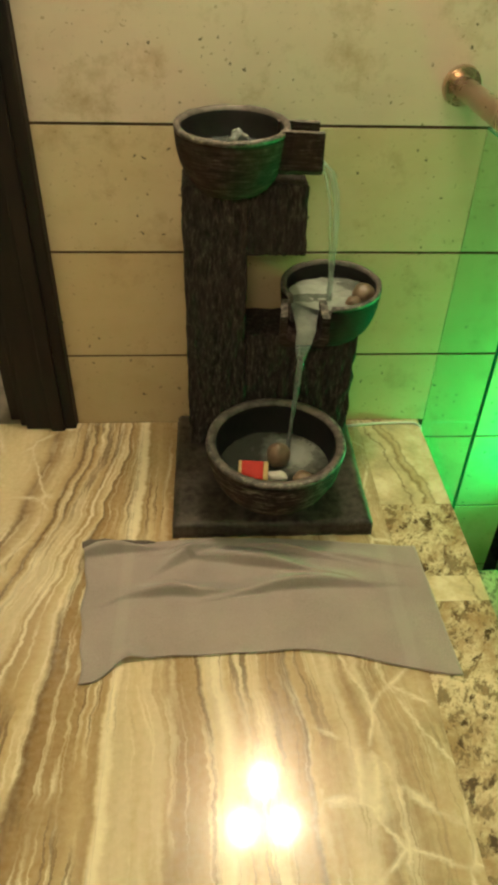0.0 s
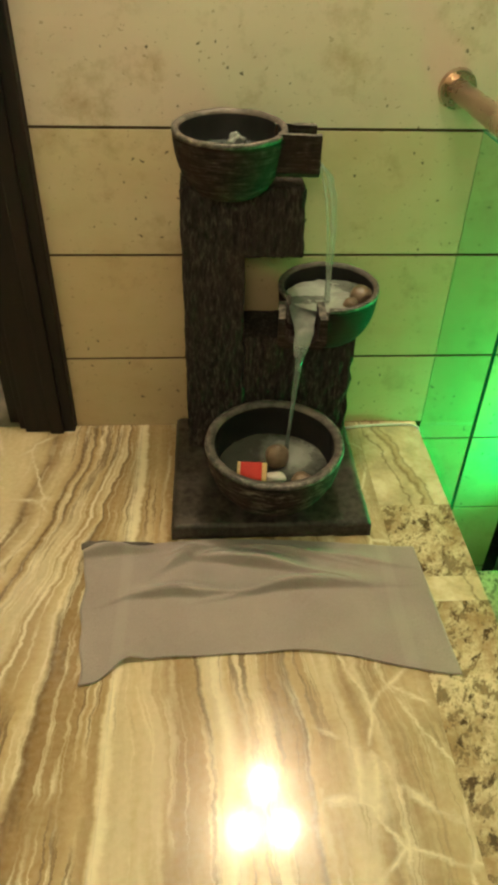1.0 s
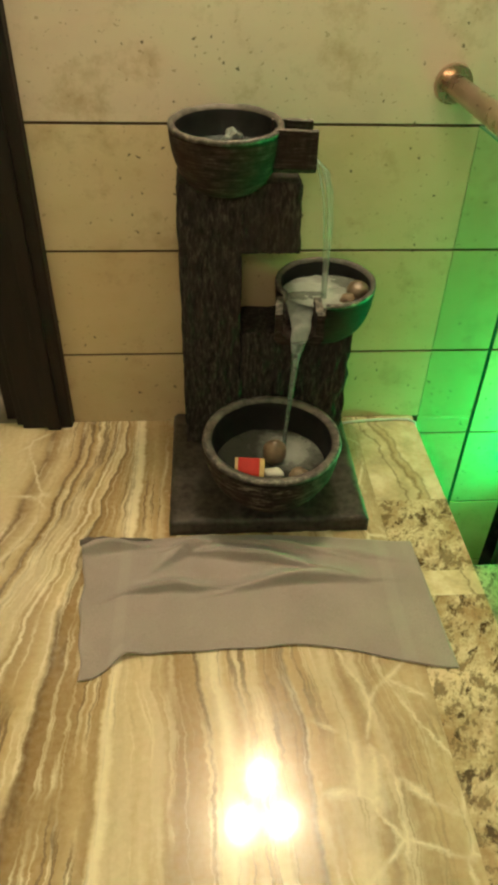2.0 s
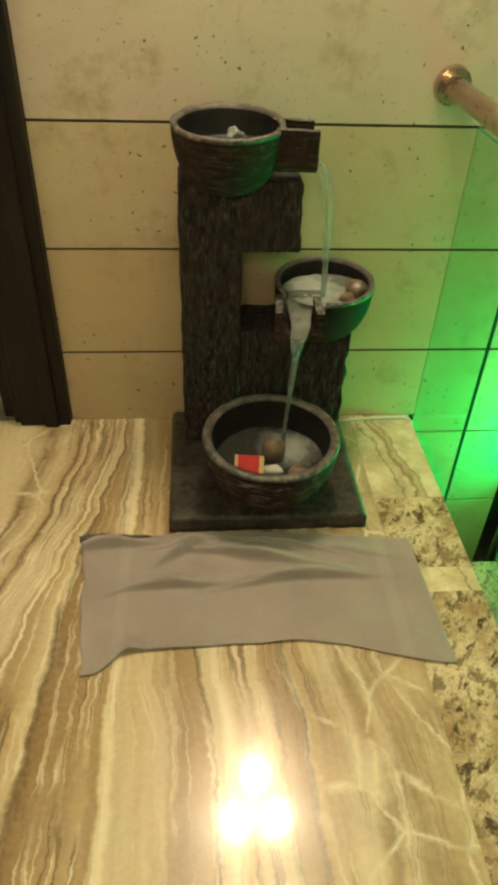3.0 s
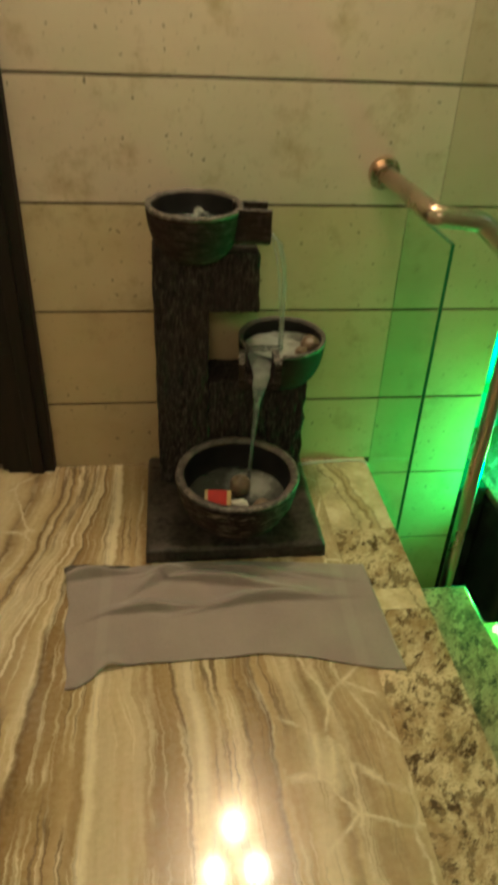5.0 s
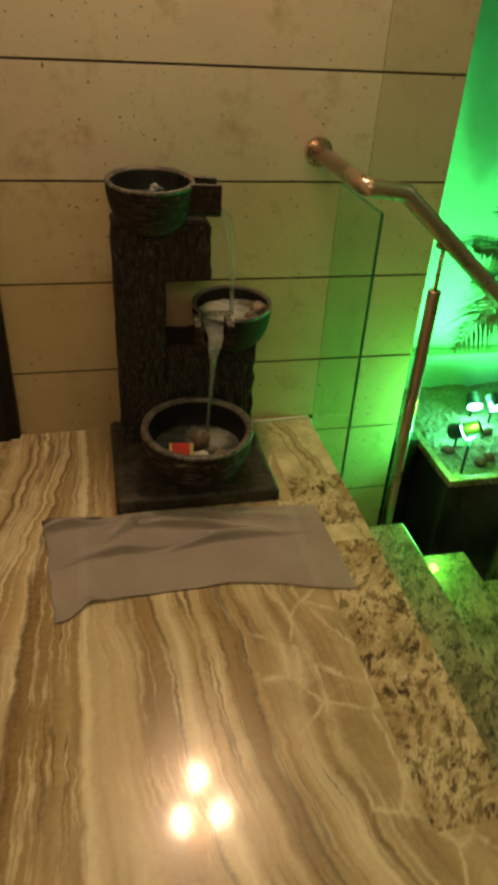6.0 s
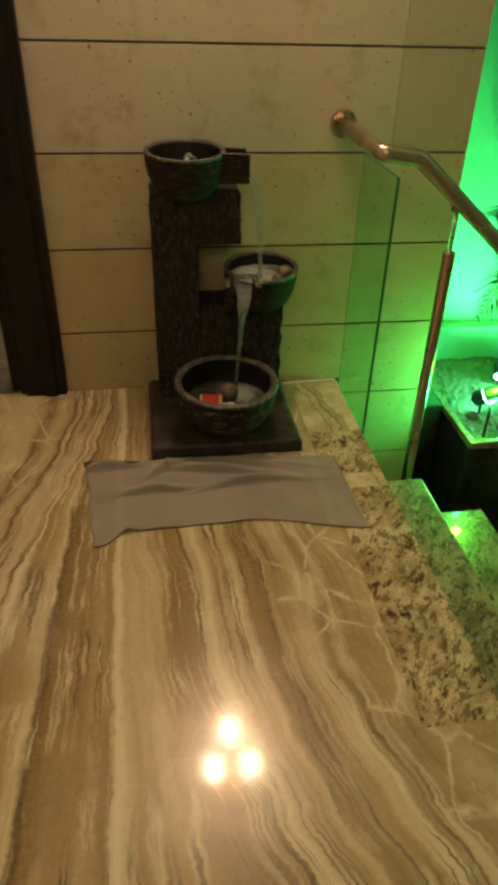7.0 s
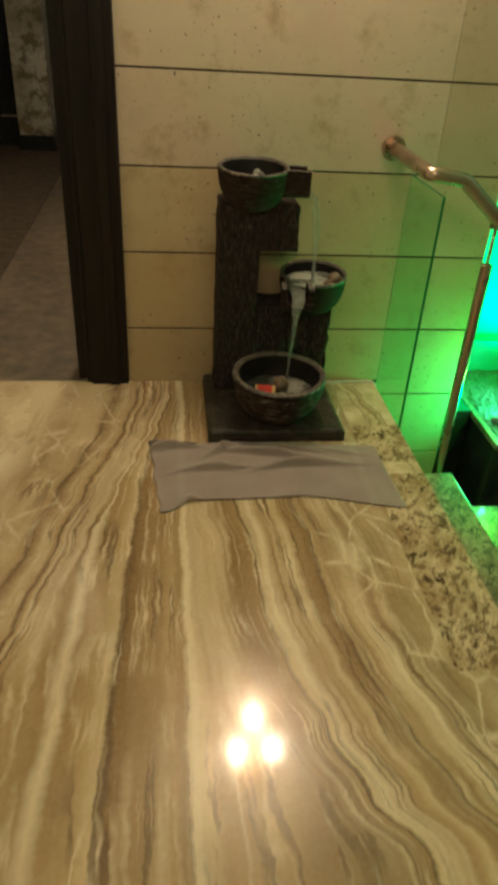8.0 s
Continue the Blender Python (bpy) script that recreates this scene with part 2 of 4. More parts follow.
def wall_material(name="travertine", rosy=0.0, tint=(0.34, 0.24, 0.16)):
    """Honed beige travertine, dotted with pits and soft stains."""
    k = Mat(name, 0.42)
    p = k.place()
    tone = k.random()
    cloud = k.noise(k.scaled(p, (1.0, 1.0, 1.6)), 3.2, 5.0, 0.6)
    c = k.ramp(cloud, [(0.28, (0.40, 0.31, 0.19)), (0.48, (0.54, 0.45, 0.30)), (0.72, (0.62, 0.54, 0.39))])
    if rosy:
        c = k.mix(rosy, c, tint)
    stain = k.ramp(k.noise(k.scaled(p, (1, 1, 1), (3, 9, 4)), 8.5, 5.0, 0.65), [(0.55, 0.0), (0.72, 0.75)])
    c = k.mix(stain, c, (0.34, 0.235, 0.12))
    fleck = k.ramp(k.noise(k.scaled(p, (1, 1, 1.4), (7, 1, 2)), 60.0, 2.0, 0.5), [(0.65, 0.0), (0.72, 0.65)])
    c = k.mix(fleck, c, (0.24, 0.17, 0.09))
    pore = k.t.nodes.new("ShaderNodeTexVoronoi")
    k.set(pore, "Vector", k.mix(0.02, p, k.node("ShaderNodeTexNoise", Vector=p, Scale=70.0, Detail=2.0).outputs["Color"], "ADD")), k.set(pore, "Scale", 36.0)
    crowd = k.ramp(k.noise(k.scaled(p, (1, 1, 1), (2, 5, 8)), 3.5, 2.0), [(0.42, 0.95), (0.58, 0.48)])
    some = k.math("GREATER_THAN", k.split(pore.outputs["Color"])[0], crowd)
    dot = k.math("MULTIPLY", k.ramp(pore.outputs["Distance"], [(0.08, 1.0), (0.16, 0.0)]), some)
    c = k.mix(dot, c, (0.06, 0.04, 0.025))
    c = k.mix(k.math("MULTIPLY", tone, 0.22), c, (0.45, 0.36, 0.25))
    k.colour(c)
    k.rough(k.ramp(cloud, [(0.3, 0.5), (0.7, 0.34)]))
    k.bump(k.math("SUBTRACT", k.noise(p, 45.0, 4.0), k.math("MULTIPLY", dot, 0.8)), 0.12, 0.004)
    return k.m


def bark_material():
    """Dark cast stone carved like charred wood, paler where the ridges are rubbed."""
    k = Mat("charred_wood_resin", 0.72)
    p = k.place()
    warp = k.mix(0.012, p, k.node("ShaderNodeTexNoise", Vector=p, Scale=34.0, Detail=2.0).outputs["Color"], "ADD")
    grain = k.noise(k.scaled(warp, (1, 1, 0.26)), 130.0, 4.0, 0.62)
    big = k.noise(k.scaled(p, (1, 1, 0.4)), 16.0, 3.0)
    c = k.ramp(grain, [(0.34, (0.009, 0.0066, 0.006)), (0.50, (0.030, 0.0215, 0.0195)), (0.60, (0.062, 0.046, 0.041)), (0.74, (0.115, 0.088, 0.078))])
    c = k.mix(k.ramp(big, [(0.35, 0.0), (0.70, 0.55)]), c, (0.034, 0.023, 0.020))
    k.colour(c)
    k.b.inputs["Specular IOR Level"].default_value = 0.25
    k.bump(grain, 0.9, 0.005)
    return k.m


def bowl_material(name="rubbed_bowl", worn=1.0):
    """Thrown dark bowl with fine rings round it, rubbed paler in places; worn: how pale the ridges are, from rubbing
    and from light put into the colour.
    """
    k = Mat(name, 0.7)
    k.b.inputs["Specular IOR Level"].default_value = 0.08
    p = k.place()
    ring = k.noise(k.scaled(p, (0.10, 0.10, 1.0)), 190.0, 5.0, 0.7)
    scuff = k.noise(p, 38.0, 5.0, 0.7)
    big = k.noise(p, 10.0, 3.0)
    f = k.math("ADD", k.math("MULTIPLY", ring, 0.62), k.math("MULTIPLY", scuff, 0.38))
    c = k.ramp(f, [(0.36, (0.010, 0.0075, 0.0065)), (0.50, (0.024, 0.0175, 0.015)), (0.58, (0.052 * worn, 0.040 * worn, 0.033 * worn)), (0.68, (0.125 * worn, 0.098 * worn, 0.080 * worn))])
    c = k.mix(k.ramp(big, [(0.40, 0.0), (0.66, 0.6)]), c, (0.040, 0.022, 0.016))
    k.colour(c)
    k.bump(f, 0.6, 0.004)
    return k.m


def cast_material(name, low, high):
    """Smooth dark cast stone, rubbed paler in patches."""
    k = Mat(name, 0.5)
    k.b.inputs["Specular IOR Level"].default_value = 0.3
    p = k.place()
    n = k.noise(p, 60.0, 5.0, 0.6)
    big = k.noise(p, 9.0, 4.0, 0.6)
    c = k.ramp(n, [(0.3, low), (0.7, tuple(0.5 * (q + w) for q, w in zip(low, high)))])
    c = k.mix(k.ramp(big, [(0.50, 0.0), (0.72, 0.8)]), c, high)
    k.colour(c)
    k.bump(n, 0.25, 0.003)
    return k.m


def rim_material():
    k = Mat("rubbed_rim", 0.5)
    p = k.place()
    n = k.noise(p, 55.0, 5.0, 0.7)
    k.colour(k.ramp(n, [(0.34, (0.016, 0.013, 0.012)), (0.50, (0.085, 0.070, 0.062)), (0.68, (0.27, 0.225, 0.19))]))
    k.bump(n, 0.5, 0.003)
    return k.m


def cloth_material():
    k = Mat("grey_terry", 0.95)
    p = k.place()
    weave = k.noise(p, 420.0, 2.0)
    big = k.noise(p, 7.0, 4.0)
    c = k.ramp(big, [(0.3, (0.280, 0.212, 0.198)), (0.7, (0.37, 0.290, 0.270))])
    c = k.mix(0.35, c, k.ramp(weave, [(0.3, (0.22, 0.19, 0.178)), (0.7, (0.42, 0.375, 0.352))]))
    x = k.split(p)[0]
    for at, half in ((-0.352, 0.016), (0.268, 0.018)):
        band = k.ramp(k.math("ABSOLUTE", k.math("SUBTRACT", x, at)), [(half * 0.6, 0.25), (half, 0.0)])
        c = k.mix(band, c, (0.42, 0.37, 0.34))
    k.colour(c)
    k.bump(weave, 0.5, 0.002)
    k.set(k.b, "Sheen Weight", 0.3)
    return k.m


def wood_material():
    k = Mat("dark_stained_wood", 0.5)
    k.b.inputs["Specular IOR Level"].default_value = 0.25
    p = k.place()
    g = k.noise(k.scaled(p, (1, 1, 0.06)), 60.0, 5.0, 0.6)
    k.colour(k.ramp(g, [(0.3, (0.004, 0.0025, 0.002)), (0.7, (0.015, 0.009, 0.006))]))
    k.rough(k.ramp(g, [(0.3, 0.4), (0.7, 0.6)]))
    k.bump(g, 0.1, 0.003)
    return k.m


def speckled(name, a, b, scale, rough, bump=0.2, metallic=0.0):
    k = Mat(name, rough, metallic)
    p = k.place()
    n = k.noise(p, scale, 5.0, 0.6)
    big = k.noise(p, scale * 0.13, 3.0)
    f = k.math("ADD", k.math("MULTIPLY", n, 0.6), k.math("MULTIPLY", big, 0.4))
    k.colour(k.ramp(f, [(0.32, a), (0.68, b)]))
    k.rough(k.ramp(big, [(0.3, rough * 0.8), (0.7, min(1, rough * 1.25))]))
    k.bump(n, bump, 0.004)
    return k.m


def glass_material():
    """Thin green-tinted pane: light passes straight on, a little is mirrored."""
    k = Mat("tinted_glass", 0.0)
    t = k.t
    t.nodes.remove(k.b)
    clear = t.nodes.new("ShaderNodeBsdfTransparent")
    clear.inputs["Color"].default_value = (0.87, 0.99, 0.91, 1)
    gloss = t.nodes.new("ShaderNodeBsdfGlossy")
    gloss.inputs["Roughness"].default_value = 0.02
    edge = t.nodes.new("ShaderNodeLayerWeight")
    edge.inputs["Blend"].default_value = 0.5
    fres = t.nodes.new("ShaderNodeMath")
    fres.operation = "MULTIPLY_ADD"
    fres.inputs[2].default_value = 0.03
    steep = t.nodes.new("ShaderNodeMath")
    steep.operation = "POWER"
    steep.inputs[1].default_value = 5.0
    t.links.new(edge.outputs["Facing"], steep.inputs[0])
    t.links.new(steep.outputs[0], fres.inputs[0])
    fres.inputs[1].default_value = 0.5
    mix = t.nodes.new("ShaderNodeMixShader")
    t.links.new(fres.outputs[0], mix.inputs[0])
    t.links.new(clear.outputs[0], mix.inputs[1])
    t.links.new(gloss.outputs[0], mix.inputs[2])
    t.links.new(mix.outputs[0], t.nodes["Material Output"].inputs["Surface"])
    return k.m


def water_material(name, white, rough, colour=(0.8, 0.88, 0.84)):
    """Water, partly whipped white by air."""
    k = Mat(name, rough, 0.0, colour)
    p = k.place()
    n = k.noise(k.scaled(p, (1, 1, 0.5)), 48.0, 4.0, 0.6)
    k.set(k.b, "Transmission Weight", k.ramp(n, [(0.35, 1.0 - white), (0.65, max(0.0, 0.85 - white))]))
    k.b.inputs["IOR"].default_value = 1.33
    k.bump(n, 0.4, 0.006)
    return k.m


def pool_material(name, at, reach, dark, pale):
    """Pool water, churned to foam round the place where the stream falls in."""
    k = Mat(name, 0.08)
    p = k.place()
    d = k.node("ShaderNodeVectorMath", **{"0": p, "1": at})
    d.operation = "DISTANCE"
    n = k.noise(p, 30.0, 6.0, 0.65)
    f = k.math("ADD", k.math("DIVIDE", d.outputs["Value"], reach), k.math("MULTIPLY", k.math("SUBTRACT", n, 0.5), 0.9))
    foam = k.ramp(f, [(0.30, 1.0), (0.70, 0.40), (1.0, 0.10)])
    k.colour(k.mix(foam, dark, pale))
    k.rough(k.ramp(foam, [(0.2, 0.06), (0.8, 0.45)]))
    k.bump(n, 0.5, 0.006)
    return k.m


def glow_material(name, colour, strength):
    k = Mat(name, 0.4, 0.0, (0.1, 0.1, 0.1))
    k.b.inputs["Emission Color"].default_value = (*colour, 1)
    k.b.inputs["Emission Strength"].default_value = strength
    return k.m


def leaf_material():
    k = Mat("palm_leaf", 0.4)
    n = k.noise(k.place(), 40.0, 3.0)
    k.colour(k.ramp(n, [(0.3, (0.04, 0.10, 0.025)), (0.7, (0.09, 0.19, 0.05))]))
    return k.m


M_TRAV = wall_material()
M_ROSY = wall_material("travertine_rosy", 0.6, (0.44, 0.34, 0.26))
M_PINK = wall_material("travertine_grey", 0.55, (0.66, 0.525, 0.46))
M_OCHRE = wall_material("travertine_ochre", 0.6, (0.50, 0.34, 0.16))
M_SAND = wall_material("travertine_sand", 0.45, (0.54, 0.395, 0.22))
M_GROUT = speckled("dark_groove", (0.045, 0.027, 0.014), (0.10, 0.064, 0.036), 60, 0.9)
M_BED = speckled("tile_bed", (0.45, 0.35, 0.21), (0.58, 0.46, 0.30), 60, 0.8)
M_GRANITE = granite_material("granite_warm", (0.70, 0.57, 0.37), (0.38, 0.25, 0.125), (0.085, 0.05, 0.026), 0.2)
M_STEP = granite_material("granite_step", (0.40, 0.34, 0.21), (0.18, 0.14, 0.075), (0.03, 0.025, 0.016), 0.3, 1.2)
M_BARK, M_BOWL, M_RIM = bark_material(), bowl_material(), rim_material()
M_BASE = cast_material("cast_base", (0.016, 0.0125, 0.011), (0.125, 0.102, 0.083))
M_LIP = cast_material("bowl_lip", (0.040, 0.033, 0.029), (0.22, 0.182, 0.155))
# near-black: the shade inside the bowls is put into the colour
M_INNER = cast_material("shaded_bowl_inside", (0.004, 0.0034, 0.003), (0.012, 0.010, 0.0085))
M_CLOTH, M_WOOD = cloth_material(), wood_material()
M_STEEL = speckled("brushed_steel", (0.50, 0.38, 0.29), (0.60, 0.47, 0.37), 140, 0.30, 0.03, 1.0)
M_GLASS = glass_material()
M_EDGE = Mat("glass_edge", 0.15, 0.0, (0.02, 0.20, 0.08)).m
M_PLASTER = speckled("painted_plaster", (0.60, 0.58, 0.52), (0.72, 0.70, 0.64), 25, 0.8)
# pale wall with the green lamp light put into its base colour
M_GREENLIT = speckled("green_lit_paint", (0.03, 0.58, 0.33), (0.05, 0.66, 0.39), 25, 0.8)
M_CEIL = speckled("ceiling_paint", (0.70, 0.66, 0.58), (0.78, 0.74, 0.66), 30, 0.85)
M_BLACK = speckled("black_granite", (0.008, 0.009, 0.008), (0.03, 0.032, 0.03), 160, 0.18, 0.02)
# gravel tinted green in its colour, adding to the garden lamps' light
M_GRAVEL = speckled("green_lit_gravel", (0.06, 0.14, 0.07), (0.20, 0.36, 0.19), 60, 0.85, 0.6)
M_PEBBLE = speckled("river_stone", (0.065, 0.042, 0.025), (0.23, 0.155, 0.095), 40, 0.42, 0.1)
M_PALE = speckled("white_pebble", (0.36, 0.33, 0.28), (0.55, 0.51, 0.44), 40, 0.35, 0.1)
M_RED = speckled("red_card", (0.44, 0.012, 0.005), (0.56, 0.022, 0.008), 50, 0.6, 0.05)
M_GOLD = speckled("gold_paper", (0.40, 0.25, 0.06), (0.58, 0.40, 0.13), 60, 0.35, 0.1)
M_FOAM = water_material("foamy_water", 0.55, 0.25, (0.26, 0.28, 0.25))
M_POOL = pool_material("churned_water", (0.055, -0.345, 0.16), 0.095, (0.014, 0.014, 0.010), (0.25, 0.255, 0.225))
M_POOL2 = pool_material("white_water", (0.10, -0.14, 0.490), 0.17, (0.03, 0.028, 0.022), (0.33, 0.345, 0.31))
M_SHEET = water_material("sheet_water", 0.28, 0.12, (0.36, 0.40, 0.37))
M_RUN = water_material("white_run", 0.55, 0.22, (0.27, 0.285, 0.255))
M_CLEAR = water_material("dark_water", 0.06, 0.02)
M_JET = water_material("falling_water", 0.10, 0.10, (0.86, 0.94, 0.90))
M_CORD = Mat("white_cord", 0.5, 0.0, (0.7, 0.72, 0.66)).m
M_LEAF = leaf_material()
M_TRUNK = speckled("palm_stem", (0.06, 0.09, 0.03), (0.14, 0.16, 0.06), 50, 0.6)
M_DARKFLOOR = speckled("hall_floor_stone", (0.07, 0.05, 0.032), (0.27, 0.205, 0.14), 13, 0.5, 0.1)
M_DARKRUG = speckled("hall_rug_wool", (0.035, 0.023, 0.014), (0.15, 0.105, 0.068), 15, 0.95, 0.4)
M_BULB = glow_material("lit_bulb", (1.0, 0.82, 0.55), 180.0)
M_LED = glow_material("green_led", (0.07, 1.0, 0.5), 55.0)
M_FIXTURE = Mat("black_plastic", 0.4, 0.0, (0.012, 0.012, 0.012)).m
M_BRASS = speckled("aged_brass", (0.42, 0.28, 0.12), (0.55, 0.38, 0.18), 80, 0.3, 0.05, 1.0)

# ---- mesh helpers ----


def link(name, bm, material, parent=None, label="", smooth=False):
    me = bpy.data.meshes.new(name)
    bm.normal_update()
    bm.to_mesh(me)
    bm.free()
    for m in (material if isinstance(material, (list, tuple)) else [material]):
        me.materials.append(m)
    if smooth:
        for poly in me.polygons:
            poly.use_smooth = True
    ob = new(name, me)
    if parent:
        ob.parent = parent
    if label:
        ob["label"] = label
    return ob


def thing(name, place, label, category, group="", kind=""):
    ob = new(name)
    ob.empty_display_size = 0.05
    ob.location = place
    bpy.context.view_layer.update()
    return tagged(ob, label, category, group, kind)


def box(x0, x1, y0, y1, z0, z1, bevel=0.0, segments=2, bm=None):
    own = bmesh.new()
    bmesh.ops.create_cube(own, size=1)
    for v in own.verts:
        v.co = Vector((x0 + (v.co.x + 0.5) * (x1 - x0), y0 + (v.co.y + 0.5) * (y1 - y0), z0 + (v.co.z + 0.5) * (z1 - z0)))
    if bevel:
        bmesh.ops.bevel(own, geom=own.edges[:], offset=bevel, segments=segments, affect="EDGES", profile=0.6)
    if bm is None:
        return own
    me = bpy.data.meshes.new("scrap")
    own.to_mesh(me)
    own.free()
    bm.from_mesh(me)
    bpy.data.meshes.remove(me)
    return bm


def slab(x0, x1, y0, y1, z0, z1, chamfer=0.0004):
    """A cheap piece with a small chamfer round its edges."""
    return box(x0, x1, y0, y1, z0, z1, chamfer, 1)


def tube(points, radii, sides=16, caps=True, squash=1.0, across=None):
    """A round bar along points, with a radius at each."""
    bm = bmesh.new()
    pts = [Vector(p) for p in points]
    rings = []
    for i, p in enumerate(pts):
        a = pts[max(i - 1, 0)]
        b = pts[min(i + 1, len(pts) - 1)]
        d = (b - a).normalized()
        side = d.cross(Vector((0, 0, 1)))
        side = Vector(across) if across else (side.normalized() if side.length > 0.2 else Vector((1, 0, 0)))
        up = side.cross(d).normalized()
        r = radii[i] if isinstance(radii, (list, tuple)) else radii
        rings.append([bm.verts.new(p + side * (r * math.cos(q)) + up * (r * (squash[i] if isinstance(squash, (list, tuple)) else squash) * math.sin(q)))
                      for q in [2 * math.pi * j / sides for j in range(sides)]])
    for a, b in zip(rings, rings[1:]):
        for j in range(sides):
            bm.faces.new((a[j], a[(j + 1) % sides], b[(j + 1) % sides], b[j]))
    if caps:
        bm.faces.new(rings[0])
        bm.faces.new(rings[-1])
    bmesh.ops.recalc_face_normals(bm, faces=bm.faces)
    return bm


def blob(centre, size, seed, rough=0.12, cuts=3):
    """A rounded stone."""
    bm = bmesh.new()
    bmesh.ops.create_icosphere(bm, subdivisions=cuts, radius=1)
    for v in bm.verts:
        k = 1 + rough * noise.noise(v.co * 1.3 + Vector((seed, 0, 0)))
        v.co = Vector(centre) + Vector([c * s * k for c, s in zip(v.co, size)])
    return bm


# ---- landing, stairs, walls ----
EDGE = 0.487          # the landing's edge over the stairs
WALL_END = 0.862
floor = tagged(link("floor", box(-1.9, EDGE - 0.004, -4.6, 0.0, -0.16, -0.014), M_BED),
               "landing of polished brown and cream veined onyx marble slabs", "floor", kind="structure")
wall_n = tagged(link("wall_north", box(-0.70, WALL_END - 0.001, 0.0045, 0.16, -1.1, 2.5), M_GROUT),
                "wall clad in beige travertine slabs with dark grooves", "wall", kind="structure")
over = tagged(link("wall_over_door", box(-1.9, -0.702, 0.022, 0.16, 2.12, 2.5), M_TRAV),
              "beige travertine wall above the doorway", "wall", kind="structure")
left = tagged(link("wall_west", box(-2.05, -1.9, -4.6, 0.16, -0.16, 2.5), M_PLASTER),
              "plain plastered side wall of the landing", "wall", kind="structure")
tagged(link("wall_by_door", box(-1.9, -1.72, 0.022, 0.16, 0.0, 2.12), M_TRAV), "beige stone wall beside the doorway", "wall", kind="structure")
south = tagged(link("wall_south", box(-2.05, 4.2, -4.75, -4.6, -1.3, 2.5), M_PLASTER),
               "plain plastered wall behind the landing", "wall", kind="structure")
east = tagged(link("wall_east", box(4.05, 4.2, -4.6, 0.62, -1.3, 2.5), M_PLASTER), "plain plastered wall across the stairwell", "wall", kind="structure")
tagged(link("ceiling", box(-2.05, 4.2, -4.75, 0.75, 2.5, 2.6), M_CEIL), "plain painted ceiling", "ceiling", kind="structure")
tagged(link("backdrop_wall", box(0.70, 4.2, 0.62, 0.75, -1.3, 2.5), M_GREENLIT),
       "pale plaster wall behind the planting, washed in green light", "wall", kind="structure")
tagged(link("ledge", box(0.72, 4.05, 0.54, 0.618, -0.30, -0.06, 0.006), M_GREENLIT), "low ledge along the green-lit wall, the green light put into its colour", "ledge", kind="structure")
tagged(link("wall_return", box(0.703, 0.851, 0.162, 0.618, -1.1, 2.5), M_TRAV), "stone return of the travertine wall", "wall", kind="structure")
tagged(link("lower_floor", box(0.7, 4.05, -4.6, 0.62, -1.3, -0.86), speckled("lower_floor_tile", (0.30, 0.30, 0.26), (0.42, 0.42, 0.37), 30, 0.2, 0.05)),
       "pale polished tile floor at the foot of the stairs", "floor", kind="structure")

stair = thing("staircase", (EDGE, -0.46, -0.86), "grey granite stairs going down from the landing", "stairs", kind="structure")


def under(ob, parent):
    """Hang ob under parent without moving it."""
    ob.parent = parent
    ob.matrix_parent_inverse = parent.matrix_world.inverted()
    return ob


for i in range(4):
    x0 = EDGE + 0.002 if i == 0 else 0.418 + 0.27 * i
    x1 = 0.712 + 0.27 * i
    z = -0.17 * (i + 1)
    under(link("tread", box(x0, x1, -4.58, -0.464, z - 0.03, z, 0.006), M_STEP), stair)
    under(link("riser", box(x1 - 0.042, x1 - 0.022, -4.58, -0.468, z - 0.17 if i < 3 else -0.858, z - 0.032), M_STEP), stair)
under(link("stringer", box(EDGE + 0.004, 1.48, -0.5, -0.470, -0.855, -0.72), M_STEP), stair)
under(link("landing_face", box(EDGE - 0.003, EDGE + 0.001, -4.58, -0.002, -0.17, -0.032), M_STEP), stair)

# ---- doorway and the hall behind it ----
frame_thing = thing("door_frame", (-0.63, 0.0, 0.0), "dark-stained wooden door frame with stepped moulding, door open", "door frame", kind="structure")
for n, b in (("architrave", box(-0.70, -0.553, -0.030, 0.020, 0.0, 2.2, 0.006)),
             ("moulding", box(-0.625, -0.585, -0.040, -0.0305, 0.0, 2.19, 0.004)),
             ("moulding", box(-0.720, -0.7005, -0.012, 0.10, 0.0, 2.18, 0.004)),
             ("jamb", box(-0.757, -0.7205, 0.02, 0.24, 0.0, 2.15, 0.004)),
             ("stop", box(-0.775, -0.7575, 0.14, 0.18, 0.0, 2.14, 0.003)),
             ("head", box(-1.72, -0.7025, -0.030, 0.020, 2.08, 2.2, 0.006)),
             ("jamb", box(-1.72, -1.68, 0.02, 0.24, 0.0, 2.08, 0.004))):
    under(link(n, b, M_WOOD), frame_thing)
tagged(link("hall_floor", box(-4.0, -0.2, 0.0, 6.6, -0.16, -0.003), M_DARKFLOOR), "dull brown stone floor of the unlit hall", "floor", kind="structure")
tagged(link("hall_rug", box(-3.2, -1.30, 0.35, 5.2, -0.0028, 0.006, 0.003), M_DARKRUG), "dark brown woven rug on the hall floor", "rug")
tagged(link("hall_wall_back", box(-4.0, -0.2, 6.6, 6.7, 0.0, 2.5), M_PLASTER), "plain back wall of the unlit hall", "wall", kind="structure")
tagged(link("hall_wall_side", box(-0.35, -0.2, 0.17, 6.6, 0.0, 2.5), M_PLASTER), "plain side wall of the unlit hall", "wall", kind="structure")
tagged(link("hall_wall_far_side", box(-4.1, -4.0, 0.0, 6.7, 0.0, 2.5), M_PLASTER), "plain far wall of the unlit hall", "wall", kind="structure")
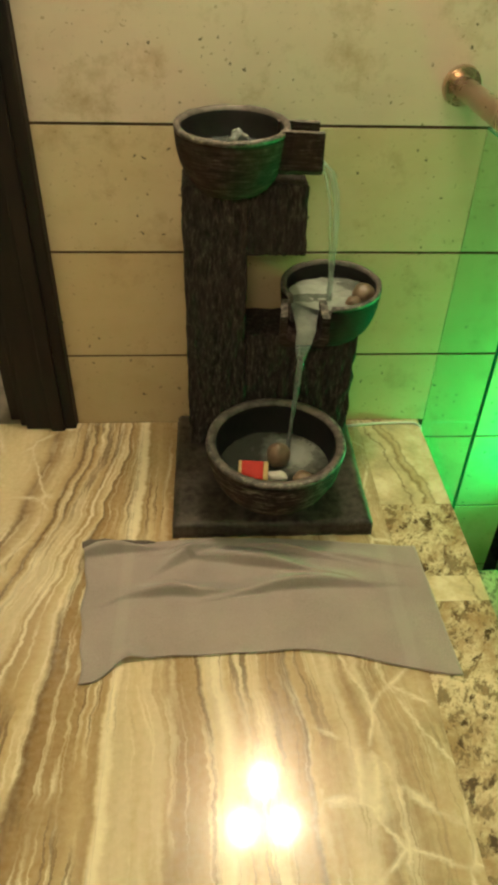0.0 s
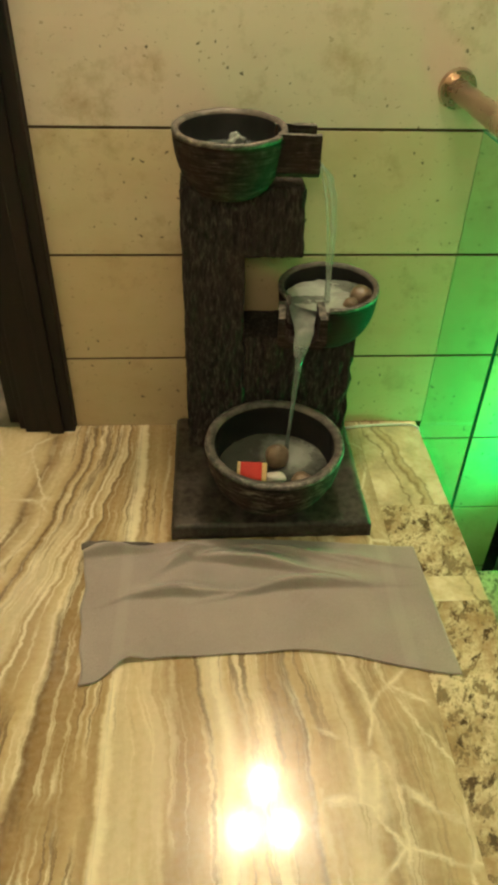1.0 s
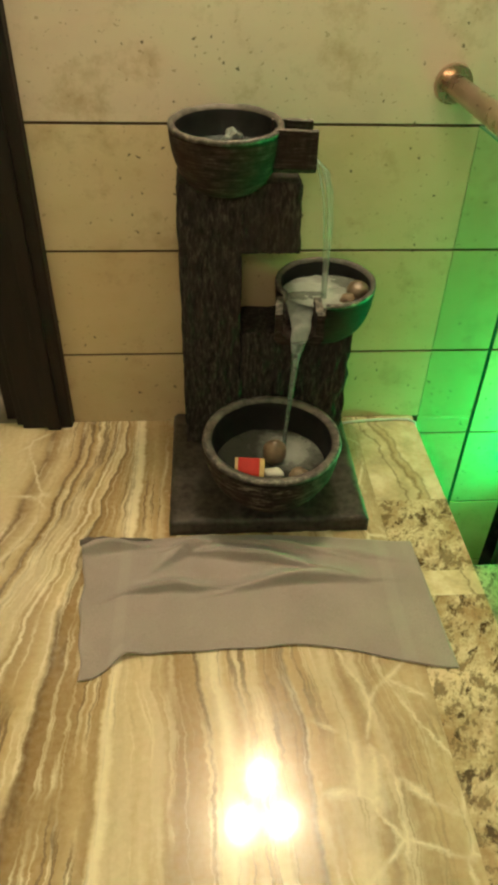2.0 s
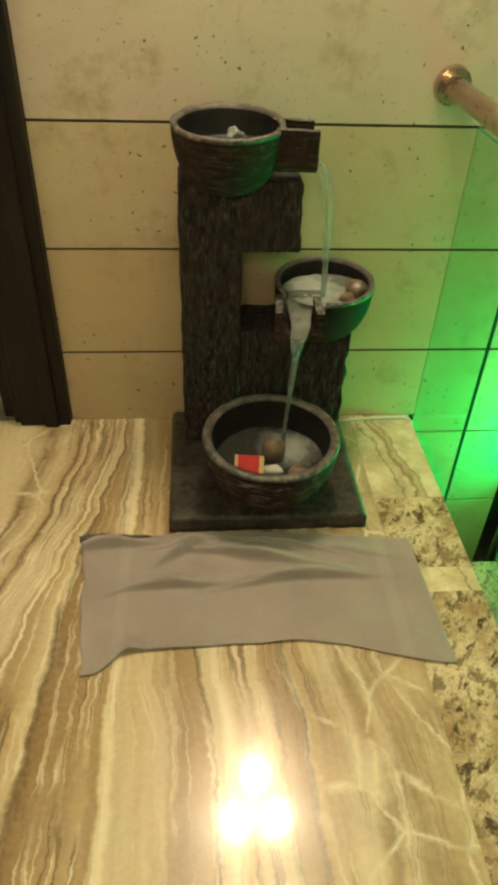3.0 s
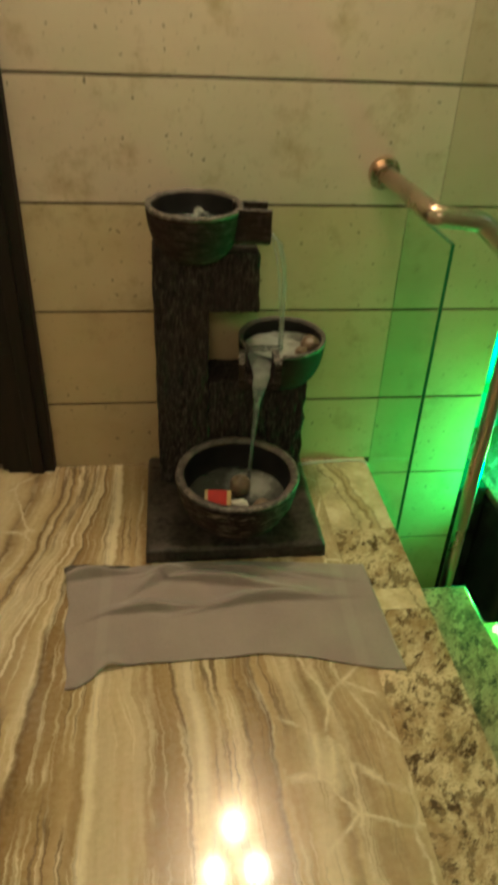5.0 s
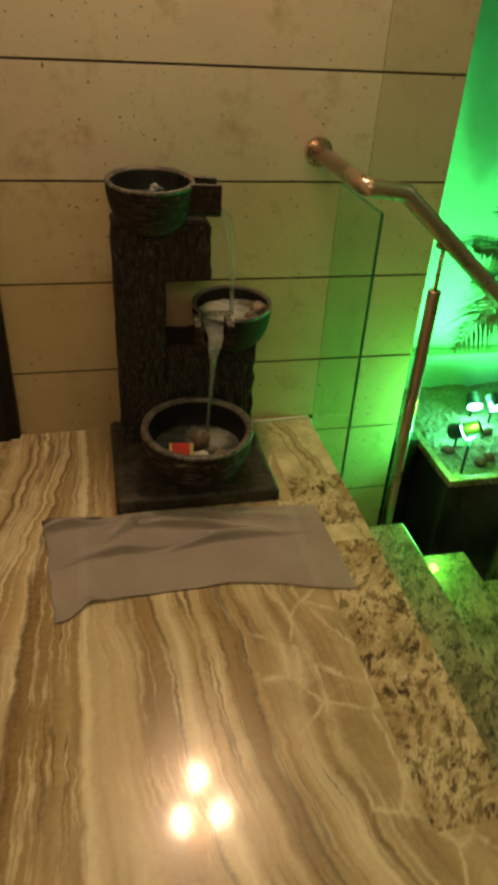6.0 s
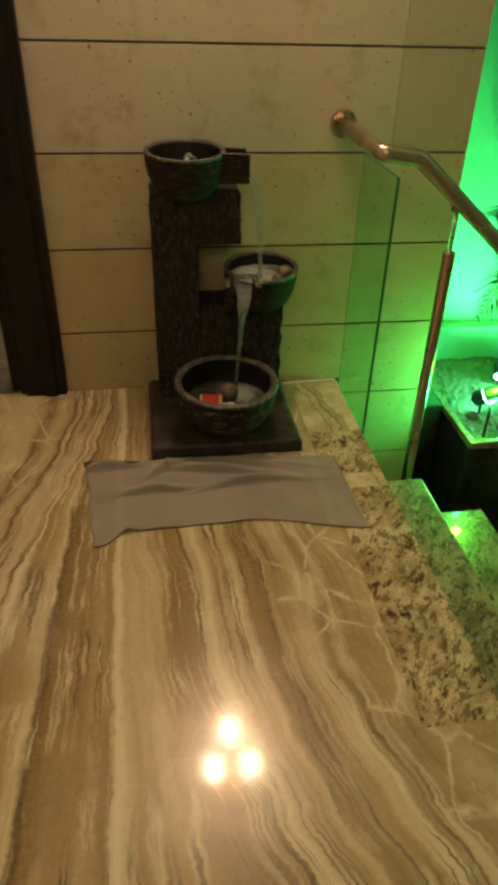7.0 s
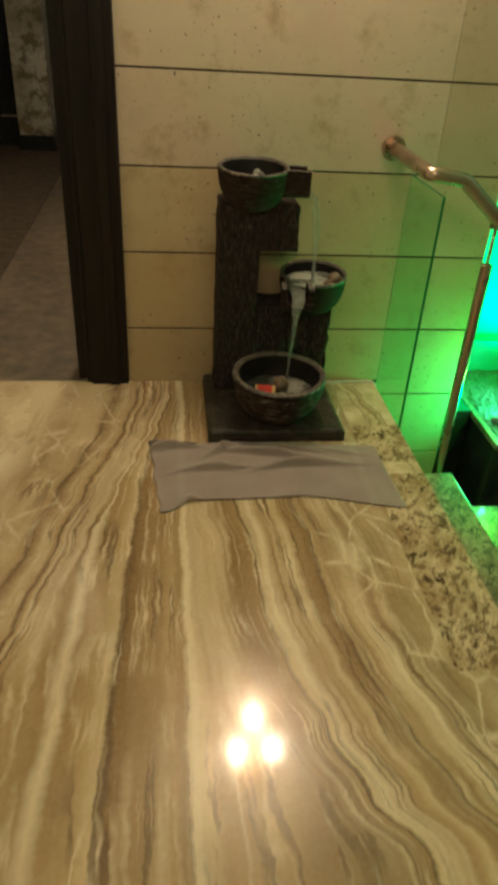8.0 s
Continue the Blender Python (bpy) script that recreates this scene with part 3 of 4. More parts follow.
tagged(link("hall_ceiling", box(-4.1, -0.2, 0.165, 6.7, 2.5, 2.6), M_CEIL), "plain ceiling of the unlit hall", "ceiling", kind="structure")
M_PILLAR = granite_material("pillar_marble", (0.50, 0.47, 0.38), (0.26, 0.22, 0.14), (0.20, 0.15, 0.08), 0.25, 0.13)
pillar = thing("pillar", (-1.7, 5.1, 0.0), "square pillar clad in blotchy cream and brown marble", "pillar", kind="structure")
under(link("shaft", box(-1.80, -1.48, 4.92, 5.26, 0.14, 2.5, 0.004), M_PILLAR), pillar)
under(link("plinth", box(-1.82, -1.46, 4.90, 5.28, 0.0, 0.138, 0.006), M_BLACK), pillar)
cab = thing("cabinet", (-2.4, 5.3, 0.0), "black lacquered cabinet with a thin steel strip", "cabinet")
under(link("body", box(-3.0, -1.84, 5.1, 5.6, 0.0, 1.9, 0.006), M_BLACK), cab)
under(link("trim_strip", box(-3.0, -1.84, 5.085, 5.0985, 0.28, 0.292), M_STEEL), cab)

# ---- fountain ----
fountain = thing("fountain", (0.0, -0.25, 0.0), "dark three-bowl tabletop fountain carved like charred wood, water running", "fountain")


def rough_slab(x0, x1, y0, y1, z0, z1, step, depth, wave, seed):
    """A block whose faces are carved like bark, with wavy upright edges."""
    bm = bmesh.new()
    nx, ny, nz = [max(2, int((b - a) / step)) for a, b in ((x0, x1), (y0, y1), (z0, z1))]
    cache = {}

    def vert(i, j, k):
        key = (i, j, k)
        if key not in cache:
            x, y, z = x0 + (x1 - x0) * i / nx, y0 + (y1 - y0) * j / ny, z0 + (z1 - z0) * k / nz
            g = noise.noise(Vector((x * 55, y * 55 + seed, z * 9))) + 0.6 * noise.noise(Vector((x * 120, y * 120, z * 22 + seed)))
            d = depth * (abs(g) * 1.5 - 0.5)
            p = Vector((x, y, z))
            if j == 0:
                p.y += d
            if i in (0, nx):
                p.x += (1 if i == 0 else -1) * (d * 0.6 + wave * (0.5 + noise.noise(Vector((seed, i * 7.1, z * 17)))))
            if k == nz:
                p.z += wave * noise.noise(Vector((x * 30, y * 20, seed))) - (0.010 if i in (0, nx) else 0)
            cache[key] = bm.verts.new(p)
        return cache[key]

    for i in range(nx):
        for k in range(nz):
            for j in (0, ny):
                bm.faces.new((vert(i, j, k), vert(i + 1, j, k), vert(i + 1, j, k + 1), vert(i, j, k + 1)))
    for j in range(ny):
        for k in range(nz):
            for i in (0, nx):
                bm.faces.new((vert(i, j, k), vert(i, j + 1, k), vert(i, j + 1, k + 1), vert(i, j, k + 1)))
    for i in range(nx):
        for j in range(ny):
            for k in (0, nz):
                bm.faces.new((vert(i, j, k), vert(i + 1, j, k), vert(i + 1, j + 1, k), vert(i, j + 1, k)))
    bmesh.ops.recalc_face_normals(bm, faces=bm.faces)
    return bm


def bowl(centre, rx, ry, height, wall, foot, tilt=0.0, seed=0.0, rings=64, gap=None, full=0.82):
    """A thrown bowl: (outer shell, rim, inside). gap: the angles between which the rim is cut for a spout, and the depth of the cut."""
    prof = []
    for i in range(15):
        a = i / 14
        prof.append((foot + (1 - foot) * math.sin(a * math.pi / 2) ** full, -height * (1 - a ** 1.55), 0))
    w = wall / rx
    prof += [(1.0 + 0.012, -0.004, 1), (1.0 + 0.002, 0.004, 1), (1.0 - w * 0.30, 0.006, 3), (1.0 - w * 0.85, 0.004, 3), (1.0 - w, -0.003, 2)]
    for i in range(1, 11):
        a = 1 - i / 10
        prof.append(((1 - w) * (0.25 + 0.75 * math.sin(a * math.pi / 2) ** 0.8) if i < 10 else 0.0, -(height * 0.82) * (1 - a ** 1.6), 2))
    bm = bmesh.new()
    rows = []
    for r, z, m in prof:
        row = []
        for j in range(rings):
            q = 2 * math.pi * j / rings
            wob = 1 + 0.012 * noise.noise(Vector((math.cos(q) * 2, math.sin(q) * 2, z * 25 + seed)))
            rr = r * wob
            if m == 0:
                rr += 0.010 * noise.noise(Vector((math.cos(q) * 0.7, seed, z * 160)))
            x, y = rx * rr * math.cos(q), ry * rr * math.sin(q)
            zz = z + tilt * y * min(1.0, 1 + z / height) + (0.002 * noise.noise(Vector((math.cos(q) * 4, math.sin(q) * 4, seed))) if m in (1, 3) else 0)
            if gap and z > -gap[2]:
                d = (q - gap[0]) % (2 * math.pi)
                if d < gap[1]:
                    zz = min(zz, -gap[2] + tilt * y)
            row.append(bm.verts.new((centre[0] + x, centre[1] + y, centre[2] + zz)))
        rows.append((row, m))
    for (a, m), (b, m2) in zip(rows, rows[1:]):
        for j in range(rings):
            f = bm.faces.new((a[j], a[(j + 1) % rings], b[(j + 1) % rings], b[j]))
            f.material_index = 1 if 1 in (m, m2) else (3 if 3 in (m, m2) else (0 if m == 0 else 2))
    bm.faces.new(rows[0][0])
    bmesh.ops.remove_doubles(bm, verts=rows[-1][0], dist=0.0005)
    bmesh.ops.recalc_face_normals(bm, faces=bm.faces)
    return bm


def channel(a, b, width, depth, wall, flare=0.0):
    """An open gutter from a to b with thick sides, a worn pale edge along the top."""
    a, b = Vector(a), Vector(b)
    side = (b - a).cross(Vector((0, 0, 1))).normalized()
    h, w = depth / 2, width / 2
    prof = [(-w, h), (-w, -h + 0.012), (-w + 0.014, -h), (w - 0.014, -h), (w, -h + 0.012), (w, h), (w - wall, h), (w - wall, -h + wall + 0.01), (w - wall - 0.012, -h + wall), (-w + wall + 0.012, -h + wall), (-w + wall, -h + wall + 0.01), (-w + wall, h)]
    bm = bmesh.new()
    rows = []
    n = 10
    for i in range(n + 1):
        s = i / n
        p = a.lerp(b, s)
        grow = 1 + flare / w * s
        rows.append([bm.verts.new(p + side * (q * grow + 0.0022 * noise.noise(Vector((i * 0.7, j * 2.3, w * 40)))) + Vector((0, 0, r + 0.0025 * noise.noise(Vector((i * 0.6, j * 1.7, 9 + w * 30))))))
                     for j, (q, r) in enumerate(prof)])
    m = len(prof)
    for r0, r1 in zip(rows, rows[1:]):
        for j in range(m):
            f = bm.faces.new((r0[j], r0[(j + 1) % m], r1[(j + 1) % m], r1[j]))
            f.material_index = 1 if j in (5, 11) else 0
    for row in (rows[0], rows[-1]):
        for q in ((0, 1, 10, 11), (1, 2, 9, 10), (2, 3, 8, 9), (3, 4, 7, 8), (4, 5, 6, 7)):
            bm.faces.new([row[i] for i in q])
    bmesh.ops.recalc_face_normals(bm, faces=bm.faces)
    return bm


def disc(centre, rx, ry, wave, seed, tilt=0.0, rings=10, sides=48, dome=0.0):
    """A water surface with ripples."""
    bm = bmesh.new()
    mid = bm.verts.new(Vector(centre) + Vector((0, 0, dome)))
    last = None
    for i in range(1, rings + 1):
        r = i / rings
        row = []
        for j in range(sides):
            q = 2 * math.pi * j / sides
            x, y = rx * r * math.cos(q), ry * r * math.sin(q)
            z = wave * noise.noise(Vector((x * 45, y * 45, seed))) + dome * (1 - r * r)
            row.append(bm.verts.new(Vector(centre) + Vector((x, y, z))))
        for j in range(sides):
            if last is None:
                bm.faces.new((mid, row[j], row[(j + 1) % sides]))
            else:
                bm.faces.new((last[j], row[j], row[(j + 1) % sides], last[(j + 1) % sides]))
        last = row
    bmesh.ops.recalc_face_normals(bm, faces=bm.faces)
    return bm


under(link("base", rough_slab(-0.250, 0.252, -0.484, -0.03, 0.0, 0.046, 0.012, 0.003, 0.003, 3.0), M_BASE, smooth=True), fountain)
under(link("column", rough_slab(-0.210, -0.060, -0.165, -0.016, 0.046, 0.764, 0.006, 0.009, 0.004, 1.0), M_BARK, smooth=True), fountain)
under(link("upper_arm", rough_slab(-0.062, 0.074, -0.164, -0.018, 0.604, 0.766, 0.006, 0.009, 0.004, 2.0), M_BARK, smooth=True), fountain)
under(link("lower_block", rough_slab(-0.062, 0.226, -0.164, -0.018, 0.046, 0.392, 0.006, 0.009, 0.005, 4.0), M_BARK, smooth=True), fountain)

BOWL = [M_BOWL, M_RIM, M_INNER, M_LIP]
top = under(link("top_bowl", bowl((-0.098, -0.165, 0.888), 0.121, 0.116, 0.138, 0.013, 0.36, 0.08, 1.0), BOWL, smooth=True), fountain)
sp = channel((0.000, -0.172, 0.846), (0.090, -0.172, 0.844), 0.100, 0.088, 0.015)
under(link("spout", sp, [M_BOWL, M_RIM]), top)
under(link("water", disc((-0.098, -0.168, 0.842), 0.098, 0.095, 0.002, 1.0), M_CLEAR, smooth=True), top)
under(link("water_jet", blob((-0.086, -0.175, 0.862), (0.018, 0.016, 0.018), 4.0, 0.75), M_FOAM, smooth=True), top)

M_DARKBOWL = bowl_material("dark_bowl", 0.4)
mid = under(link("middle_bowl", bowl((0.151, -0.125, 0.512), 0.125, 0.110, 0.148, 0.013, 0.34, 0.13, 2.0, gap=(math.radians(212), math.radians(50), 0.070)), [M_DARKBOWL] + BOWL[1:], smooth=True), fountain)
sp = channel((0.076, -0.192, 0.466), (0.070, -0.278, 0.462), 0.108, 0.080, 0.017, 0.004)
under(link("spout", sp, [M_BOWL, M_RIM]), mid)
under(link("water", disc((0.154, -0.130, 0.490), 0.109, 0.092, 0.005, 2.0), M_POOL2, smooth=True), mid)
SHEET = [(0.106, -0.138, 0.490, 0.058, 0.06), (0.094, -0.166, 0.488, 0.048, 0.08), (0.083, -0.198, 0.478, 0.034, 0.14), (0.079, -0.235, 0.466, 0.026, 0.18), (0.077, -0.264, 0.458, 0.023, 0.20),
         (0.071, -0.281, 0.440, 0.020, 0.20), (0.067, -0.290, 0.424, 0.016, 0.30), (0.064, -0.298, 0.400, 0.0095, 0.42), (0.059, -0.310, 0.350, 0.0066, 0.55), (0.051, -0.325, 0.27, 0.0052, 0.65), (0.043, -0.337, 0.162, 0.0055, 0.8)]


def smooth_rows(rows, n):
    """Rows in between, on a Catmull-Rom curve."""
    out = []
    for a in range(len(rows) - 1):
        p = [rows[max(a - 1, 0)], rows[a], rows[a + 1], rows[min(a + 2, len(rows) - 1)]]
        for s in range(n):
            t = s / n
            out.append([0.5 * (2 * q1 + (q2 - q0) * t + (2 * q0 - 5 * q1 + 4 * q2 - q3) * t * t + (3 * q1 - q0 - 3 * q2 + q3) * t ** 3) for q0, q1, q2, q3 in zip(*p)])
    return out + [list(rows[-1])]


flow = smooth_rows(SHEET, 5)
for name, rows, material, owner in (("water_run", flow[:28], M_RUN, mid), ("water_stream", flow[27:], M_SHEET, fountain)):
    sheet = tube([r[:3] for r in rows], [r[3] for r in rows], 28, True, [r[4] for r in rows], (1, 0, 0))
    for v in sheet.verts:
        v.co.y += 0.0025 * noise.noise(Vector((v.co.x * 140, 3, v.co.z * 12)))
        v.co.z += 0.0020 * noise.noise(Vector((v.co.x * 60, v.co.y * 50, 8)))
    under(link(name, sheet, material, smooth=True), owner)

# rubbed ridges, lifted further in colour to brighten the shadowed bottom bowl
M_WORN_LIT = bowl_material("worn_lit_bowl", 2.4)
low = under(link("bottom_bowl", bowl((0.006, -0.386, 0.228), 0.168, 0.160, 0.182, 0.022, 0.27, 0.06, 3.0, full=0.92), [M_WORN_LIT] + BOWL[1:], smooth=True), fountain)
under(link("water", disc((0.006, -0.384, 0.158), 0.134, 0.126, 0.004, 3.0), M_POOL, smooth=True), low)


def fall(points, widths, thick, seed):
    """A sheet of falling water that narrows and wavers."""
    pts, rad = [], []
    n = 26
    for i in range(n + 1):
        f = i / n * (len(points) - 1)
        a = min(int(f), len(points) - 2)
        g = f - a
        p = Vector(points[a]).lerp(Vector(points[a + 1]), g)
        p.x += 0.0025 * noise.noise(Vector((seed, i * 0.6, 0)))
        pts.append(p)
        rad.append((widths[a] * (1 - g) + widths[a + 1] * g) * (1 + 0.12 * noise.noise(Vector((i * 0.5, seed, 3)))))
    return tube(pts, rad, 12, True, thick, (1, 0, 0))


for dx, dy, w, seed in ((0.0, 0.0, 0.0045, 1.0), (-0.012, 0.012, 0.0026, 4.0), (0.006, -0.010, 0.0022, 7.0)):
    under(link("water_stream", fall([(0.092 + dx * 0.3, -0.175 + dy * 2, 0.822), (0.115 + dx, -0.172 + dy * 1.6, 0.800), (0.131 + dx, -0.172 + dy, 0.745), (0.139 + dx * 0.8, -0.170 + dy * 0.6, 0.66), (0.141 + dx * 0.5, -0.168, 0.57), (0.142 + dx * 0.3, -0.166, 0.480)],
                                    [w * 1.6, w * 1.3, w, w, w * 1.1, w * 1.5], 0.8, seed), M_JET, smooth=True), fountain)

# things in the bowls
tagged(link("round_stone", blob((0.014, -0.385, 0.182), (0.030, 0.028, 0.034), 1.0, 0.1), M_PEBBLE, smooth=True), "smooth brown round stone standing in the bottom bowl", "stone", "stones in the fountain")
tagged(link("pebble", blob((0.070, -0.452, 0.166), (0.024, 0.020, 0.013), 2.0, 0.2), M_PEBBLE, smooth=True), "flat wet brown pebble in the bottom bowl", "stone", "stones in the fountain")
tagged(link("white_pebble", blob((0.006, -0.452, 0.172), (0.026, 0.015, 0.012), 3.0, 0.25), M_PALE, smooth=True), "small white pebble in the bottom bowl", "stone", "stones in the fountain")
tagged(link("pebble", blob((0.228, -0.150, 0.500), (0.028, 0.026, 0.024), 4.0, 0.15), M_PEBBLE, smooth=True), "tan rounded pebble in the middle bowl", "stone", "stones in the fountain")
tagged(link("pebble", blob((0.200, -0.178, 0.490), (0.020, 0.018, 0.016), 5.0, 0.2), M_PEBBLE, smooth=True), "wet brown pebble in the middle bowl", "stone", "stones in the fountain")
packet = thing("packet", (-0.055, -0.475, 0.18), "small red card packet with gold edges floating in the bottom bowl", "packet")
turn = Matrix.Translation((-0.052, -0.452, 0.192)) @ Euler((radians(52), 0, radians(-6))).to_matrix().to_4x4()
for n, b, m in (("card", box(-0.027, 0.024, -0.022, 0.022, -0.006, 0.006, 0.0015), M_RED), ("gold_edge", box(-0.035, -0.0272, -0.022, 0.022, -0.006, 0.0062, 0.001), M_GOLD),
                ("gold_edge", box(0.0242, 0.036, -0.022, 0.022, -0.006, 0.0062, 0.001), M_GOLD)):
    b.transform(turn)
    under(link(n, b, m), packet)

# ---- towel ----


def towel():
    bm = bmesh.new()
    nu, nv = 130, 130
    rows = []
    for j in range(nv + 1):
        v = j / nv
        row = []
        for i in range(nu + 1):
            u = i / nu
            tx, ty = -0.458 + 0.807 * u, -0.520 + 0.030 * math.sin(math.pi * min(1, u * 1.05)) - 0.016 * u + 0.004 * noise.noise(Vector((u * 9, 1, 0)))
            bx = -0.424 + 0.790 * u
            step = lambda q: (lambda w: w * w * (3 - 2 * w))(min(1.0, max(0.0, q)))
            by = -0.889 + 0.050 * step((u - 0.03) / 0.10) + 0.014 * math.sin(math.pi * u) - 0.054 * step((u - 0.6) / 0.4) + 0.006 * noise.noise(Vector((u * 8, 5, 0)))
            x, y = tx + (bx - tx) * v, ty + (by - ty) * v
            if u < 0.03:
                x += 0.012 * noise.noise(Vector((v * 5, 2, 0)))
            z = 0.007 + 0.004 * noise.noise(Vector((x * 7, y * 10, 2)))
            # pleats, steep on the side away from the wall
            for cu, cv, sl, w, h, l in ((0.50, 0.26, 0.45, 0.11, 0.036, 0.17), (0.63, 0.46, -0.38, 0.09, 0.036, 0.17), (0.25, 0.50, 0.10, 0.08, 0.032, 0.12),
                                        (0.30, 0.19, -1.30, 0.10, 0.034, 0.07), (0.62, 0.13, 0.40, 0.07, 0.020, 0.12), (0.82, 0.16, 0.15, 0.07, 0.010, 0.10), (0.09, 0.07, 0.02, 0.06, 0.034, 0.09)):
                d = v - cv - sl * (u - cu) - 0.012 * noise.noise(Vector((u * 14, cu * 30, 0)))
                q = d / (w if d < 0 else 0.012)
                z += h * math.exp(-q * q) * math.exp(-(((u - cu) / l) ** 2))
            if u < 0.16:
                k = max(0.0, 1 - math.hypot((u - 0.01) / 0.13, (v - 0.02) / 0.10))
                z += 0.020 * k
            k = max(0.0, 1 - math.hypot((u - 0.125) / 0.05, (v - 0.98) / 0.10))
            z += 0.014 * k
            row.append(bm.verts.new((x, y, max(z, 0.004))))
        rows.append(row)
    for a, b in zip(rows, rows[1:]):
        for i in range(nu):
            bm.faces.new((a[i], b[i], b[i + 1], a[i + 1]))
    bmesh.ops.recalc_face_normals(bm, faces=bm.faces)
    top_faces = bm.faces[:]
    got = bmesh.ops.extrude_face_region(bm, geom=top_faces)
    for v in [g for g in got["geom"] if isinstance(g, bmesh.types.BMVert)]:
        v.co.z -= 0.0035
    bmesh.ops.recalc_face_normals(bm, faces=bm.faces)
    return bm


cloth = tagged(link("towel", towel(), M_CLOTH, smooth=True), "crumpled taupe grey towel spread on the marble before the fountain", "towel")
# darker terry: the shade under the rolled corner is put into its colour
M_HEM = speckled("shaded_terry", (0.085, 0.066, 0.058), (0.15, 0.118, 0.105), 90, 0.95, 0.4)
hem = tube([(-0.462 + 0.017 * i, -0.530 + 0.0030 * i - 0.0001 * i * i, 0.030 - 0.0018 * i) for i in range(11)], [0.009, 0.0125, 0.012, 0.0115, 0.0105, 0.0095, 0.008, 0.0065, 0.005, 0.0035, 0.002], 12)
for v in hem.verts:
    v.co += Vector((0.004, 0.003, 0.003)) * noise.noise(v.co * 60)
under(link("turned_hem", hem, M_HEM, label="rolled-up corner hem with its shade put into the colour", smooth=True), cloth)

# ---- cord ----
cord = tube([(0.245, -0.040, 0.006), (0.30, -0.030, 0.005), (0.36, -0.024, 0.005), (0.43, -0.022, 0.005), (0.470, -0.026, 0.006), (0.486, -0.040, 0.004), (0.491, -0.060, -0.03), (0.493, -0.07, -0.10), (0.493, -0.07, -0.5)], 0.004, 8)
tagged(link("power_cord", cord, M_CORD, smooth=True), "thin white power cord along the foot of the wall", "cord")

# ---- handrail ----
RAIL_Y = -0.41
rail = thing("handrail", (0.423, -0.1, 0.0), "polished steel handrail with glass panels down the stairs", "handrail")


def bend(a, corner, b, r, n=6):
    a, c, b = Vector(a), Vector(corner), Vector(b)
    p, q = c + (a - c).normalized() * r, c + (b - c).normalized() * r
    return [p.lerp(c, i / n).lerp(c.lerp(q, i / n), i / n) for i in range(n + 1)]


E1, E2 = (0.426, RAIL_Y, 0.930), (0.538, RAIL_Y, 0.916)
DOWN = lambda x: (x, RAIL_Y, 0.916 - 0.845 * (x - 0.538))
path = [(0.423, -0.012, 0.936)] + bend((0.423, 0, 0.936), E1, E2, 0.02) + bend(E1, E2, DOWN(1.0), 0.012) + [DOWN(0.9), DOWN(1.5)]
under(link("rail", tube(path, 0.0235, 20), M_STEEL, smooth=True), rail)
fl = bmesh.new()
bmesh.ops.create_cone(fl, cap_ends=True, segments=32, radius1=0.044, radius2=0.041, depth=0.012, matrix=pose(0.423, -0.007, 0.936, 90))
under(link("wall_flange", fl, M_STEEL), rail)
for px, foot in ((0.677, -0.50), (1.183, -0.86)):
    z = DOWN(px)[2]
    post = under(link("post", tube([(px, RAIL_Y, foot), (px, RAIL_Y, z - 0.152), (px, RAIL_Y, z - 0.150)], [0.019, 0.019, 0.016], 20), M_STEEL), rail)
    under(link("rod", tube([(px, RAIL_Y, z - 0.160), (px, RAIL_Y, z - 0.018)], 0.006, 12), M_STEEL, smooth=True), post)
    under(link("saddle", box(px - 0.02, px + 0.02, RAIL_Y - 0.012, RAIL_Y + 0.012, z - 0.030, z - 0.014, 0.004), M_STEEL), post)
pane = under(link("glass_panel", box(0.494, 0.502, -0.372, -0.03, -0.20, 0.852), M_GLASS, label="clear glass panel"), rail)
under(link("glass_rim", box(0.4938, 0.5022, -0.3745, -0.3722, -0.20, 0.855), M_EDGE), rail)
under(link("glass_rim", box(0.4935, 0.5025, -0.3719, -0.03, 0.8522, 0.8545), M_EDGE), rail)

# ---- planter and planting ----
planter = thing("planter", (1.5, 0.1, -0.86), "black polished granite planter box with a pale coping", "planter")
for n, b, m in (("front_face", box(1.035, 2.6, -0.235, -0.205, -0.86, -0.222, 0.003), M_BLACK), ("side_face", box(1.005, 1.033, -0.235, 0.54, -0.86, -0.222, 0.003), M_BLACK),
                ("end_face", box(2.602, 2.63, -0.235, 0.54, -0.86, -0.222, 0.003), M_BLACK),
                ("coping", box(1.002, 2.64, -0.24, -0.215, -0.221, -0.190, 0.004), M_STEP), ("coping", box(1.002, 1.026, -0.2145, 0.54, -0.221, -0.190, 0.004), M_STEP)):
    under(link(n, b, m), planter)
tagged(link("plinth_block", box(0.856, 1.001, 0.05, 0.53, -0.86, -0.19, 0.004), M_BLACK), "black polished granite block beside the planter", "plinth", kind="structure")


def gravel():
    bm = bmesh.new()
    nx, ny = 130, 60
    rows = [[bm.verts.new((1.027 + 1.57 * i / nx, -0.214 + 0.754 * j / ny,
                           -0.228 + 0.014 * noise.noise(Vector((i * 0.55, j * 0.55, 1))) + 0.016 * noise.noise(Vector((i * 0.09, j * 0.12, 4))))) for i in range(nx + 1)] for j in range(ny + 1)]
    for a, b in zip(rows, rows[1:]):
        for i in range(nx):
            bm.faces.new((a[i], a[i + 1], b[i + 1], b[i]))
    return bm


tagged(link("gravel_bed", gravel(), M_GRAVEL), "gravel filling the planter, green lamp light put into its colour", "gravel", kind="stuff")


